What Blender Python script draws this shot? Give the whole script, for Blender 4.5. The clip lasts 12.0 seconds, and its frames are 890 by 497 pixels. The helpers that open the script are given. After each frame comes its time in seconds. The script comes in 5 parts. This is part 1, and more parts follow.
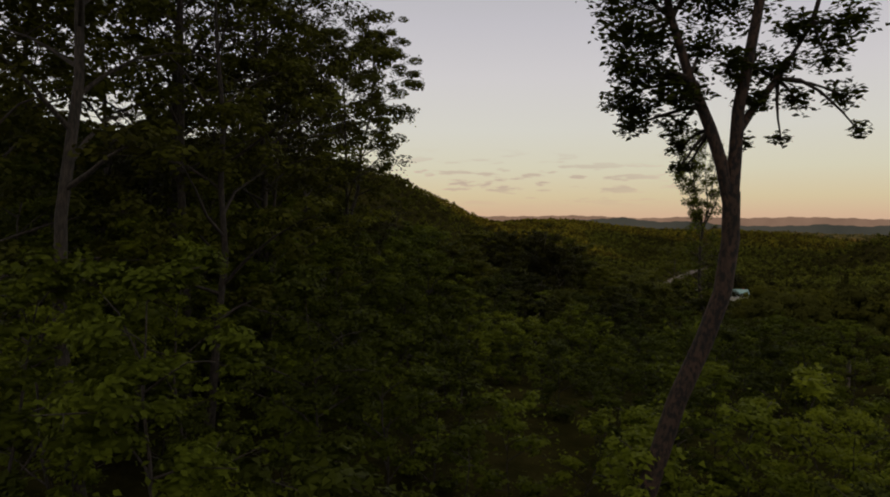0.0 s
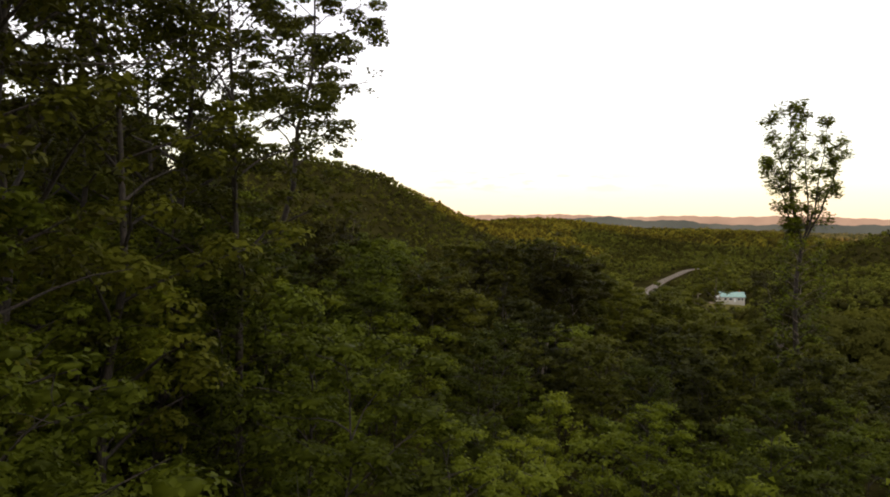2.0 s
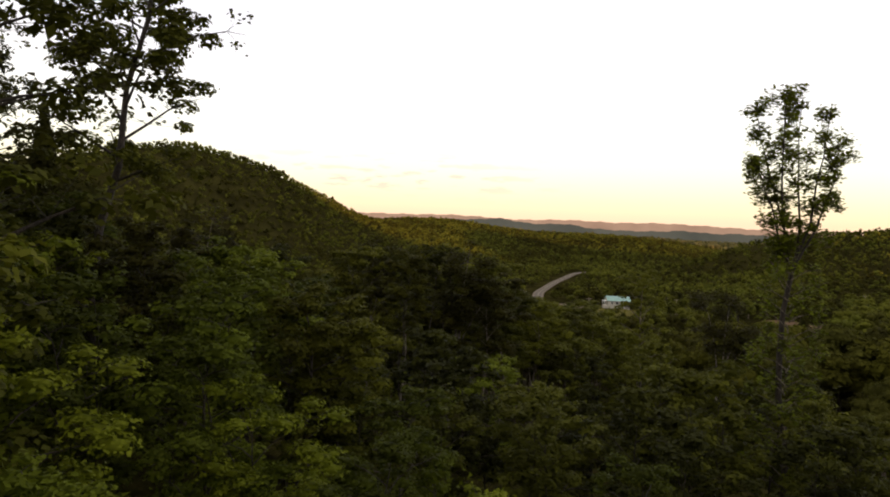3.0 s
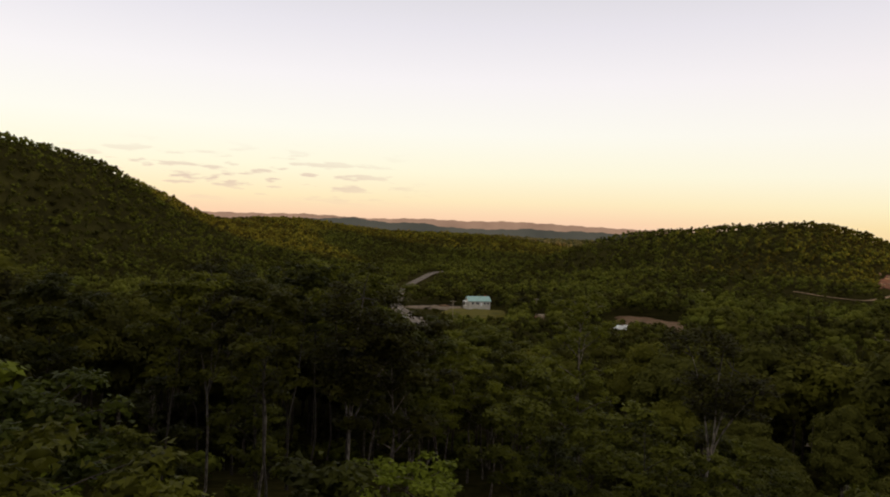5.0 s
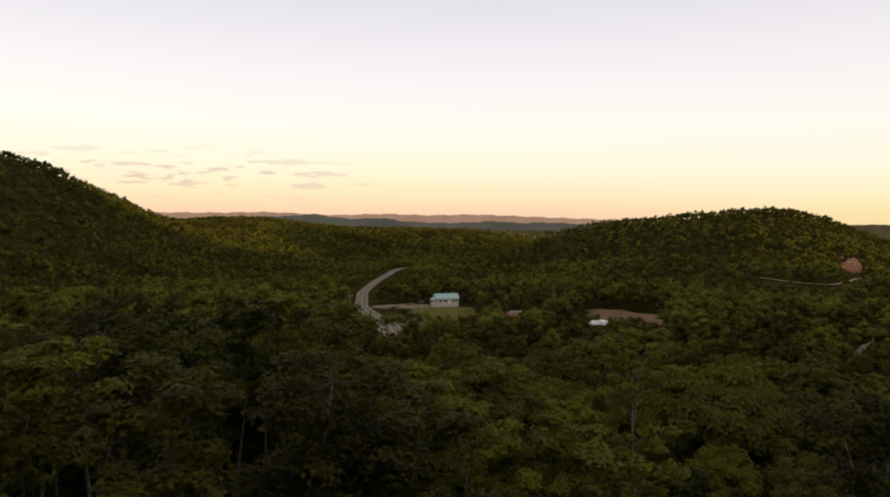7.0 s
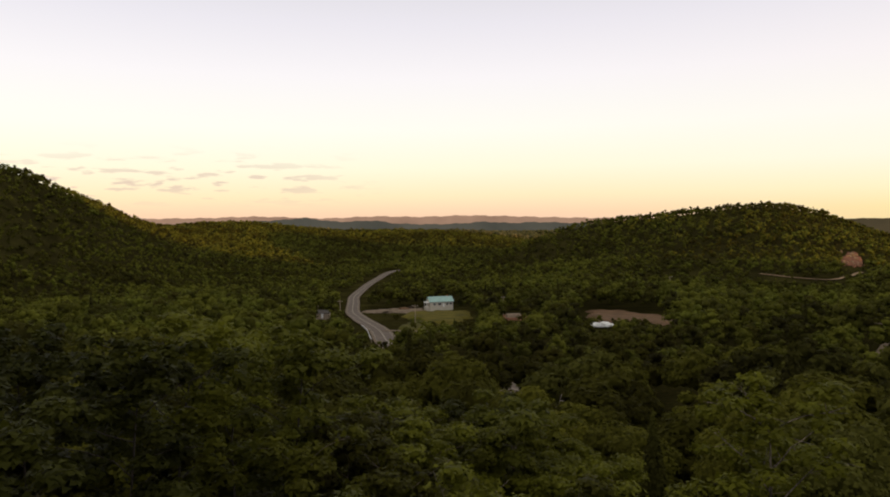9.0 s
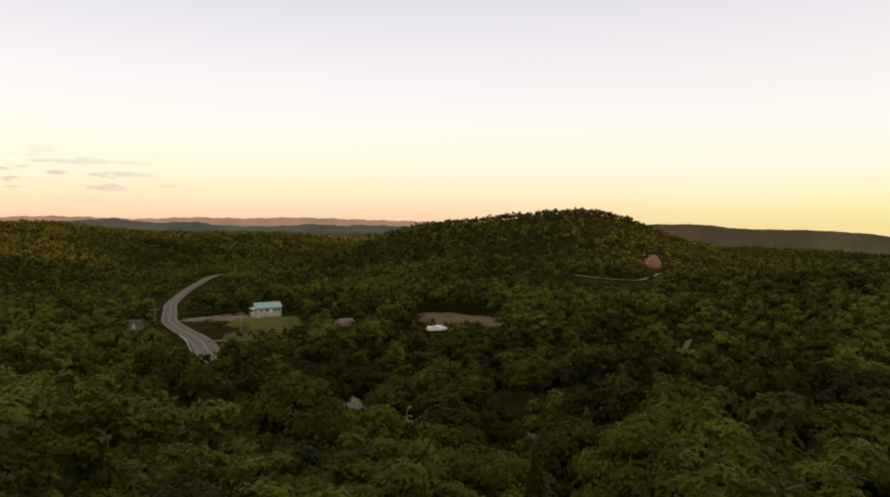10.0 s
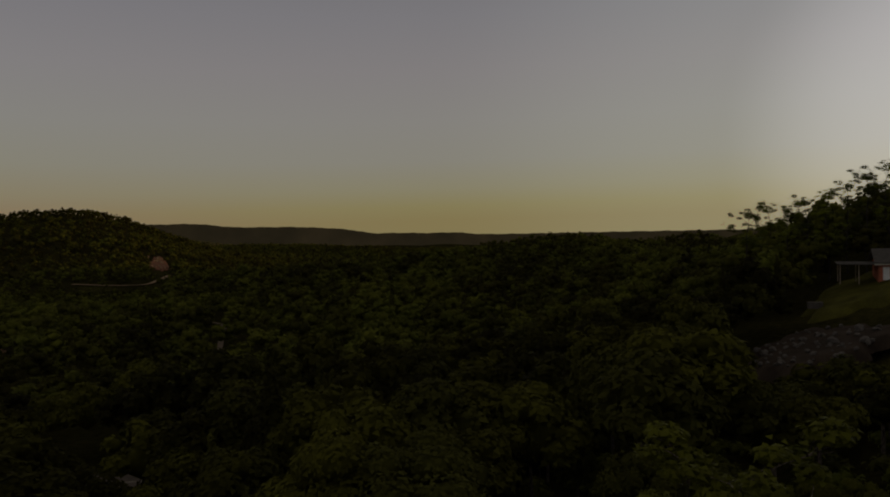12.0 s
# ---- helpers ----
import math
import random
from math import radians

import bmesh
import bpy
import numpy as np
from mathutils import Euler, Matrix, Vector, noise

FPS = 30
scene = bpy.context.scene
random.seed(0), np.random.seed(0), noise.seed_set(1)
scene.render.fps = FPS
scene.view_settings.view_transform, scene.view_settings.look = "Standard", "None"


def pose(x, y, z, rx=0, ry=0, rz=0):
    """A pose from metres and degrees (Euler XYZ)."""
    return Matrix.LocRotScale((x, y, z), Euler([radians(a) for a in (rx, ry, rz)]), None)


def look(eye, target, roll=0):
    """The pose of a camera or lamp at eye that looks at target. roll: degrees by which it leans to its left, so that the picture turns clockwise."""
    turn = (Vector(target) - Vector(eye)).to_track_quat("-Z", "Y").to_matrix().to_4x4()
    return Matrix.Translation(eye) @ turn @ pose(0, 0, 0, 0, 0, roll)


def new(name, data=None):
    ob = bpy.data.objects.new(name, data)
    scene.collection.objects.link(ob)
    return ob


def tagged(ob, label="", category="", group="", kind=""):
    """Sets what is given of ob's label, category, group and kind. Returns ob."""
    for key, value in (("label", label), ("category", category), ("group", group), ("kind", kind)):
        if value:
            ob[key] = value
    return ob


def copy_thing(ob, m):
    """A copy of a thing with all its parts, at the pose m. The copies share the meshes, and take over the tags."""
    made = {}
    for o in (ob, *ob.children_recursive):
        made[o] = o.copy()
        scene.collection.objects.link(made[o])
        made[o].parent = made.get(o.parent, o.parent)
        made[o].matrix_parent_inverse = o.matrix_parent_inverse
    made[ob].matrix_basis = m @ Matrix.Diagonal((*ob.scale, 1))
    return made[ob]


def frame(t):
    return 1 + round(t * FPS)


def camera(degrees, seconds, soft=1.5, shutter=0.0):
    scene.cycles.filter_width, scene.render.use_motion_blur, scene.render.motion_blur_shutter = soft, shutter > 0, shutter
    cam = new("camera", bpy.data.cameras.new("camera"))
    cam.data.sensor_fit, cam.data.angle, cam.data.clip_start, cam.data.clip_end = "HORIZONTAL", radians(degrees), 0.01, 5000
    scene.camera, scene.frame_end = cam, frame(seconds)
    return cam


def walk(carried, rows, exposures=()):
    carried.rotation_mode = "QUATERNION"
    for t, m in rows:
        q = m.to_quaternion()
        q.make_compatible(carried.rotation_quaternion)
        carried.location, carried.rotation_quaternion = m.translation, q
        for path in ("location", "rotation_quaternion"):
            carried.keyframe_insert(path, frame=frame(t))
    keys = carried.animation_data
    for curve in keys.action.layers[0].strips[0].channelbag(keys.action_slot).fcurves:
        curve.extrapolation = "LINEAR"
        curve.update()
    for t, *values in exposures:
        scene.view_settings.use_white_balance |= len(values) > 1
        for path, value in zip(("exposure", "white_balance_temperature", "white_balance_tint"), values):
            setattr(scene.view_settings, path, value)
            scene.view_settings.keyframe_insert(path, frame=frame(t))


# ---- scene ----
# ---- camera and walk ----
cam = camera(65.5, 12.0, soft=1.9)
PATH = [
    (0, (17.73, -65.07, 42.38), (-23.27, 26.08, 39.42), 0.48),
    (0.5, (16.00, -61.28, 42.79), (-24.89, 29.93, 39.73), 0.19),
    (1, (14.39, -57.26, 43.10), (-25.64, 34.32, 39.74), 0.44),
    (1.5, (12.78, -52.98, 43.25), (-26.81, 38.79, 39.92), 0.53),
    (2, (11.13, -48.64, 43.30), (-28.04, 43.32, 40.14), 0.53),
    (2.5, (9.23, -44.03, 43.48), (-24.79, 49.94, 40.25), 1.17),
    (3, (7.37, -39.41, 43.68), (-17.11, 57.50, 40.67), 2.28),
    (5, (2.33, -24.72, 44.42), (-1.40, 75.18, 42.01), 1.91),
    (5.5, (1.47, -21.51, 44.68), (3.73, 78.43, 42.07), 1.65),
    (6, (0.86, -18.45, 44.86), (1.87, 81.50, 42.11), 1.36),
    (6.5, (0.50, -15.41, 45.09), (1.42, 84.54, 42.11), 0.64),
    (7, (0.29, -12.39, 45.36), (1.98, 87.55, 42.18), 0.32),
    (9, (-0.00, 0.00, 45.00), (2.85, 99.91, 42.01), -0.74),
    (9.5, (-0.26, 3.35, 45.02), (11.39, 102.62, 41.85), -0.39),
    (10, (-0.97, 6.34, 45.09), (26.25, 102.53, 42.29), -0.28),
    (10.5, (-1.88, 8.87, 45.19), (43.38, 97.99, 42.08), -0.65),
    (11, (-3.10, 11.01, 45.20), (56.82, 91.01, 41.98), -0.65),
    (11.5, (-4.57, 13.22, 45.30), (69.36, 80.45, 41.60), -1.83),
    (12, (-5.90, 15.18, 45.38), (76.88, 71.12, 41.24), -1.71),
]

EXPOSURES = [(0, -0.7), (0.2, -0.1), (0.4, 0.62), (1.0, 0.75), (2.5, 0.55), (3.2, 0.25), (4.8, -0.1), (9.0, -0.05),
             (10.5, -0.15), (11.0, -0.5), (11.5, -1.32), (11.8, -1.9), (12.0, -2.2)]
walk(cam, [(t, look(eye, goal, roll)) for t, eye, goal, roll in PATH], EXPOSURES)

# ---- world and sun ----
SUN_AZ, SUN_EL, GLOW_AZ = radians(126), radians(2.0), radians(97)
sun_dir = Vector((math.sin(SUN_AZ) * math.cos(SUN_EL), math.cos(SUN_AZ) * math.cos(SUN_EL), math.sin(SUN_EL)))


def make_world():
    w = bpy.data.worlds.new("dusk_sky")
    w.use_nodes = True
    scene.world = w
    nt = w.node_tree
    n, l = nt.nodes, nt.links
    n.clear()
    out = n.new("ShaderNodeOutputWorld")
    bg = n.new("ShaderNodeBackground")
    l.new(bg.outputs[0], out.inputs[0])
    geo = n.new("ShaderNodeTexCoord")
    sep = n.new("ShaderNodeSeparateXYZ")
    l.new(geo.outputs["Generated"], sep.inputs[0])
    # colour by height above the horizon
    ramp = n.new("ShaderNodeValToRGB")
    l.new(sep.outputs["Z"], ramp.inputs[0])
    stops = [(0.0, (1.0, 0.62, 0.46)), (0.02, (1.0, 0.69, 0.47)), (0.045, (1.0, 0.84, 0.55)), (0.085, (1.0, 0.95, 0.74)), (0.14, (1.0, 0.97, 0.89)),
             (0.21, (0.96, 0.91, 0.93)), (0.28, (0.84, 0.80, 0.86)), (0.36, (0.70, 0.675, 0.72)), (0.6, (0.82, 0.78, 0.74)), (1.0, (0.88, 0.82, 0.70))]
    cr = ramp.color_ramp
    while len(cr.elements) < len(stops):
        cr.elements.new(0.5)
    for e, (p, c) in zip(cr.elements, stops):
        e.position, e.color = p, (*c, 1)
    # a yellow horizon on the sunset side
    warm = n.new("ShaderNodeValToRGB")
    l.new(sep.outputs["Z"], warm.inputs[0])
    tones = [(0.0, (0.98, 0.80, 0.36)), (0.02, (0.99, 0.87, 0.42)), (0.045, (1.0, 0.93, 0.62)), (0.085, (1.0, 0.955, 0.82)), (0.14, (1.0, 0.95, 0.89)),
             (0.21, (0.95, 0.88, 0.89)), (0.28, (0.84, 0.80, 0.85)), (0.36, (0.70, 0.675, 0.72)), (0.6, (0.82, 0.78, 0.74)), (1.0, (0.88, 0.82, 0.70))]
    while len(warm.color_ramp.elements) < len(tones):
        warm.color_ramp.elements.new(0.5)
    for e, (p, c) in zip(warm.color_ramp.elements, tones):
        e.position, e.color = p, (*c, 1)
    toward = n.new("ShaderNodeVectorMath")
    toward.operation = "DOT_PRODUCT"
    toward.inputs[1].default_value = (math.sin(radians(80)), math.cos(radians(80)), 0)
    l.new(geo.outputs["Generated"], toward.inputs[0])
    side_of = n.new("ShaderNodeMapRange")
    side_of.interpolation_type = "SMOOTHSTEP"
    side_of.inputs["From Min"].default_value, side_of.inputs["From Max"].default_value = 0.30, 0.93
    l.new(toward.outputs["Value"], side_of.inputs["Value"])
    base_sky = n.new("ShaderNodeMix")
    base_sky.data_type = "RGBA"
    l.new(side_of.outputs[0], base_sky.inputs[0])
    l.new(ramp.outputs[0], base_sky.inputs[6])
    l.new(warm.outputs[0], base_sky.inputs[7])
    # brighter and yellower toward the sun
    dot = n.new("ShaderNodeVectorMath")
    dot.operation = "DOT_PRODUCT"
    dot.inputs[1].default_value = (math.sin(GLOW_AZ), math.cos(GLOW_AZ), 0.08)
    l.new(geo.outputs["Generated"], dot.inputs[0])
    rng = n.new("ShaderNodeMapRange")
    rng.interpolation_type = "SMOOTHSTEP"
    rng.inputs["From Min"].default_value, rng.inputs["From Max"].default_value = 0.74, 1.0
    rng.inputs["To Min"].default_value, rng.inputs["To Max"].default_value = 0.0, 1.0
    l.new(dot.outputs["Value"], rng.inputs["Value"])
    glow = n.new("ShaderNodeMix")
    glow.data_type, glow.blend_type = "RGBA", "ADD"
    l.new(rng.outputs[0], glow.inputs[0])
    l.new(base_sky.outputs[2], glow.inputs[6])
    glow.inputs[7].default_value = (0.26, 0.28, 0.24, 1)
    near = n.new("ShaderNodeMapRange")
    near.interpolation_type = "SMOOTHSTEP"
    near.inputs["From Min"].default_value, near.inputs["From Max"].default_value = 0.945, 1.0
    l.new(dot.outputs["Value"], near.inputs["Value"])
    core = n.new("ShaderNodeMix")
    core.data_type, core.blend_type = "RGBA", "ADD"
    l.new(near.outputs[0], core.inputs[0])
    l.new(glow.outputs[2], core.inputs[6])
    core.inputs[7].default_value = (0.75, 0.72, 0.74, 1)
    glow = core
    # thin cloud streaks low in the sky
    mp = n.new("ShaderNodeMapping")
    mp.inputs["Scale"].default_value = (1.0, 1.0, 6.0)
    l.new(geo.outputs["Generated"], mp.inputs[0])
    tex = n.new("ShaderNodeTexNoise")
    tex.inputs["Scale"].default_value, tex.inputs["Detail"].default_value = 22.0, 5.0
    l.new(mp.outputs[0], tex.inputs["Vector"])
    cl = n.new("ShaderNodeMapRange")
    cl.inputs["From Min"].default_value, cl.inputs["From Max"].default_value = 0.54, 0.62
    l.new(tex.outputs["Fac"], cl.inputs["Value"])
    band = n.new("ShaderNodeValToRGB")
    be = band.color_ramp.elements
    be[0].position, be[0].color = 0.03, (0, 0, 0, 1)
    be[1].position, be[1].color = 0.065, (0.75, 0.75, 0.75, 1)
    e = be.new(0.115)
    e.color = (0, 0, 0, 1)
    l.new(sep.outputs["Z"], band.inputs[0])
    side = n.new("ShaderNodeVectorMath")
    side.operation = "DOT_PRODUCT"
    side.inputs[1].default_value = (-0.342, 0.94, 0)
    l.new(geo.outputs["Generated"], side.inputs[0])
    away = n.new("ShaderNodeMapRange")
    away.inputs["From Min"].default_value, away.inputs["From Max"].default_value = 0.955, 0.99
    l.new(side.outputs["Value"], away.inputs["Value"])
    both = n.new("ShaderNodeMath")
    both.operation = "MULTIPLY"
    l.new(band.outputs[0], both.inputs[0])
    l.new(away.outputs[0], both.inputs[1])
    mul = n.new("ShaderNodeMath")
    mul.operation = "MULTIPLY"
    l.new(cl.outputs[0], mul.inputs[0])
    l.new(both.outputs[0], mul.inputs[1])
    mix = n.new("ShaderNodeMix")
    mix.data_type = "RGBA"
    l.new(mul.outputs[0], mix.inputs[0])
    l.new(glow.outputs[2], mix.inputs[6])
    mix.inputs[7].default_value = (0.68, 0.50, 0.45, 1)
    # physical sky, a small share of the whole
    sky = n.new("ShaderNodeTexSky")
    sky.sky_type, sky.sun_disc = "NISHITA", False
    sky.sun_elevation, sky.sun_rotation = SUN_EL, SUN_AZ
    share = n.new("ShaderNodeMix")
    share.data_type, share.blend_type = "RGBA", "ADD"
    share.inputs[0].default_value = 0.04
    l.new(mix.outputs[2], share.inputs[6])
    l.new(sky.outputs[0], share.inputs[7])
    l.new(share.outputs[2], bg.inputs[0])
    bg.inputs[1].default_value = 1.0


make_world()
sun = new("sun", bpy.data.lights.new("sun", "SUN"))
sun.data.energy, sun.data.angle, sun.data.color = 4.2, radians(0.6), (1.0, 0.56, 0.22)
sun.matrix_world = look((300, 0, 150), Vector((300, 0, 150)) - sun_dir)


# ---- materials ----
def material(name):
    m = bpy.data.materials.new(name)
    m.use_nodes = True
    nt = m.node_tree
    return m, nt.nodes, nt.links, nt.nodes["Principled BSDF"]


def noise_tex(n, l, scale, detail=4.0, vector=None):
    t = n.new("ShaderNodeTexNoise")
    t.inputs["Scale"].default_value, t.inputs["Detail"].default_value = scale, detail
    if vector is not None:
        l.new(vector, t.inputs["Vector"])
    return t


def ramp_of(n, l, fac, stops):
    r = n.new("ShaderNodeValToRGB")
    while len(r.color_ramp.elements) < len(stops):
        r.color_ramp.elements.new(0.5)
    for e, (p, c) in zip(r.color_ramp.elements, stops):
        e.position, e.color = p, (*c, 1)
    l.new(fac, r.inputs[0])
    return r


def mix_rgb(n, l, fac, a, b, blend="MIX"):
    m = n.new("ShaderNodeMix")
    m.data_type, m.blend_type = "RGBA", blend
    for sock, v in ((0, fac), (6, a), (7, b)):
        if hasattr(v, "is_linked"):
            l.new(v, m.inputs[sock])
        else:
            m.inputs[sock].default_value = v if sock == 0 else (*v, 1)
    return m.outputs[2]


def bump(n, l, height, strength, distance, bsdf):
    b = n.new("ShaderNodeBump")
    b.inputs["Strength"].default_value, b.inputs["Distance"].default_value = strength, distance
    l.new(height, b.inputs["Height"])
    l.new(b.outputs[0], bsdf.inputs["Normal"])


def leaf_material(name, dark, mid, light, clump=0.13, translucent=0.3, woods=False):
    """Leaves: tone by leaf, by branch and by tree."""
    m, n, l, b = material(name)
    geo = n.new("ShaderNodeNewGeometry")
    big = noise_tex(n, l, clump, 3.0, geo.outputs["Position"])
    small = noise_tex(n, l, 0.9, 2.0, geo.outputs["Position"])
    if woods:
        tree = n.new("ShaderNodeAttribute")
        tree.attribute_name = "tree_tone"
        own = tree.outputs["Fac"]
    else:
        own = n.new("ShaderNodeObjectInfo").outputs["Random"]
    mean = n.new("ShaderNodeMath")
    mean.operation = "MULTIPLY_ADD"
    l.new(big.outputs["Fac"], mean.inputs[0])
    mean.inputs[1].default_value = 0.9
    half = n.new("ShaderNodeMath")
    half.operation = "MULTIPLY_ADD"
    l.new(own, half.inputs[0])
    half.inputs[1].default_value, half.inputs[2].default_value = 0.95, -0.42
    l.new(half.outputs[0], mean.inputs[2])
    tone = ramp_of(n, l, mean.outputs[0], [(0.28, dark), (0.5, mid), (0.74, light)])
    per = ramp_of(n, l, geo.outputs["Random Per Island"], [(0.0, tuple(c * 0.7 for c in dark)), (1.0, light)])
    c1 = mix_rgb(n, l, 0.2, tone.outputs[0], per.outputs[0])
    sm = ramp_of(n, l, small.outputs["Fac"], [(0.35, (0.84, 0.84, 0.84)), (0.65, (1.14, 1.14, 1.08))])
    col = mix_rgb(n, l, 1.0, c1, sm.outputs[0], "MULTIPLY")
    l.new(col, b.inputs["Base Color"])
    b.inputs["Roughness"].default_value = 0.8 if woods else 0.6
    b.inputs["Specular IOR Level"].default_value = 0.03 if woods else 0.06
    tr = n.new("ShaderNodeBsdfTranslucent")
    l.new(col, tr.inputs[0])
    mx = n.new("ShaderNodeMixShader")
    mx.inputs[0].default_value = translucent
    l.new(b.outputs[0], mx.inputs[1])
    l.new(tr.outputs[0], mx.inputs[2])
    l.new(mx.outputs[0], n["Material Output"].inputs[0])
    return m


LEAF = leaf_material("maple_leaves", (0.0243, 0.0212, 0.0030), (0.0558, 0.0555, 0.0050), (0.1115, 0.1146, 0.0101))
LEAF_Y = leaf_material("young_leaves", (0.0477, 0.0584, 0.0040), (0.0955, 0.1169, 0.0074), (0.1624, 0.1827, 0.0122))
LEAF_N = leaf_material("bush_leaves", (0.0333, 0.0394, 0.0044), (0.0747, 0.0926, 0.0071), (0.1331, 0.1557, 0.0124))
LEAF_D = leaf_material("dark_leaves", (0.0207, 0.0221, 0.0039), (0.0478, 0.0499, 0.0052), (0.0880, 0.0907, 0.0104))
WOODS = leaf_material("woods_leaves", (0.0266, 0.0229, 0.0056), (0.0644, 0.0673, 0.0106), (0.1230, 0.1347, 0.0199), woods=True)
WOODS_N = leaf_material("near_woods_leaves", (0.0211, 0.0188, 0.0034), (0.0475, 0.0451, 0.0069), (0.0949, 0.0923, 0.0126), woods=True)
WOODS_M = leaf_material("light_near_woods_leaves", (0.0294, 0.0265, 0.0043), (0.0610, 0.0587, 0.0086), (0.1121, 0.1076, 0.0138), woods=True)
WOODS_L = leaf_material("light_woods_leaves", (0.0408, 0.0359, 0.0068), (0.0791, 0.0812, 0.0118), (0.1378, 0.1416, 0.0204), clump=0.05, woods=True)
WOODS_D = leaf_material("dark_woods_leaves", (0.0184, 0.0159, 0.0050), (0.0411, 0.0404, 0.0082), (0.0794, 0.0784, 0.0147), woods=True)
# paler and greyer than WOODS: distance haze is put into the leaf colour
WOODS_HAZY = leaf_material("hazy_far_woods_leaves", (0.0564, 0.0568, 0.0195), (0.0925, 0.0862, 0.0333), (0.1387, 0.1225, 0.0539), clump=0.01, woods=True)


def bark_material(name, a, b_, scale, stretch=0.25):
    m, n, l, b = material(name)
    tc = n.new("ShaderNodeTexCoord")
    mp = n.new("ShaderNodeMapping")
    mp.inputs["Scale"].default_value = (1, 1, stretch)
    l.new(tc.outputs["Object"], mp.inputs[0])
    t = noise_tex(n, l, scale, 6.0, mp.outputs[0])
    t2 = noise_tex(n, l, scale * 0.15, 3.0, tc.outputs["Object"])
    r = ramp_of(n, l, t.outputs["Fac"], [(0.41, a), (0.60, b_)])
    r2 = ramp_of(n, l, t2.outputs["Fac"], [(0.35, (0.7, 0.72, 0.68)), (0.65, (1.1, 1.05, 1.0))])
    l.new(mix_rgb(n, l, 1.0, r.outputs[0], r2.outputs[0], "MULTIPLY"), b.inputs["Base Color"])
    b.inputs["Roughness"].default_value = 0.9
    bump(n, l, t.outputs["Fac"], 0.8, 0.02, b)
    return m


BARK = bark_material("grey_brown_bark", (0.040, 0.030, 0.024), (0.21, 0.165, 0.135), 13)
HORN = bark_material("plated_bark", (0.007, 0.004, 0.003), (0.060, 0.033, 0.021), 14, 0.5)
BARK_D = bark_material("dark_bark", (0.022, 0.016, 0.012), (0.062, 0.048, 0.038), 24)
BIRCH = bark_material("birch_bark", (0.07, 0.056, 0.045), (0.25, 0.21, 0.175), 14)


def ground_material():
    m, n, l, b = material("forest_floor")
    geo = n.new("ShaderNodeNewGeometry")
    a = noise_tex(n, l, 0.06, 6.0, geo.outputs["Position"])
    c = noise_tex(n, l, 0.9, 6.0, geo.outputs["Position"])
    r = ramp_of(n, l, a.outputs["Fac"], [(0.3, (0.018, 0.016, 0.006)), (0.5, (0.028, 0.025, 0.009)), (0.7, (0.042, 0.038, 0.012))])
    r2 = ramp_of(n, l, c.outputs["Fac"], [(0.3, (0.55, 0.6, 0.5)), (0.7, (1.25, 1.2, 1.1))])
    l.new(mix_rgb(n, l, 1.0, r.outputs[0], r2.outputs[0], "MULTIPLY"), b.inputs["Base Color"])
    b.inputs["Roughness"].default_value = 1.0
    b.inputs["Specular IOR Level"].default_value = 0.0
    bump(n, l, c.outputs["Fac"], 1.0, 0.6, b)
    return m


GROUND = ground_material()


def plain(name, col, rough=0.7, vary=0.25, scale=3.0, metallic=0.0, bumpy=0.2, dist=0.02):
    m, n, l, b = material(name)
    geo = n.new("ShaderNodeNewGeometry")
    t = noise_tex(n, l, scale, 5.0, geo.outputs["Position"])
    t2 = noise_tex(n, l, scale * 9, 3.0, geo.outputs["Position"])
    lo, hi = tuple(c * (1 - vary) for c in col), tuple(min(1, c * (1 + vary)) for c in col)
    r = ramp_of(n, l, t.outputs["Fac"], [(0.3, lo), (0.7, hi)])
    r2 = ramp_of(n, l, t2.outputs["Fac"], [(0.3, (0.88, 0.88, 0.88)), (0.7, (1.1, 1.1, 1.1))])
    l.new(mix_rgb(n, l, 1.0, r.outputs[0], r2.outputs[0], "MULTIPLY"), b.inputs["Base Color"])
    b.inputs["Roughness"].default_value, b.inputs["Metallic"].default_value = rough, metallic
    b.inputs["Specular IOR Level"].default_value = 0.05 if rough > 0.8 else 0.3
    bump(n, l, t2.outputs["Fac"], bumpy, dist, b)
    return m


ASPHALT = plain("worn_asphalt", (0.115, 0.093, 0.078), 0.9, 0.2, 0.4)
GRAVEL = plain("gravel", (0.15, 0.115, 0.083), 0.95, 0.25, 0.5)
EARTH = plain("brown_earth", (0.036, 0.026, 0.019), 0.95, 0.35, 0.4)
RED = plain("red_earth", (0.15, 0.070, 0.042), 0.95, 0.4, 0.3)
SAND = plain("bare_earth", (0.115, 0.07, 0.040), 0.95, 0.35, 0.25)
PALE = plain("pale_sand", (0.24, 0.165, 0.10), 0.95, 0.3, 0.3)
ROUGH = plain("rough_grass", (0.056, 0.052, 0.009), 0.95, 0.35, 0.35, bumpy=0.6, dist=0.15)
GRASS = plain("mown_grass", (0.074, 0.062, 0.005), 0.95, 0.45, 0.16, bumpy=0.5, dist=0.1)
LINE = plain("road_paint", (0.22, 0.19, 0.15), 0.8, 0.2, 1.0)
WALL = plain("cream_siding", (0.50, 0.46, 0.38), 0.7, 0.08, 0.6)
ROOF = plain("teal_metal_roof", (0.24, 0.37, 0.35), 0.45, 0.12, 0.7, metallic=0.2)
DARK = plain("dark_opening", (0.03, 0.03, 0.032), 0.4, 0.2, 2.0)
WHITE = plain("white_sheeting", (0.78, 0.78, 0.77), 0.6, 0.08, 1.0)
BRICK = plain("red_brick", (0.36, 0.12, 0.07), 0.85, 0.25, 2.0)
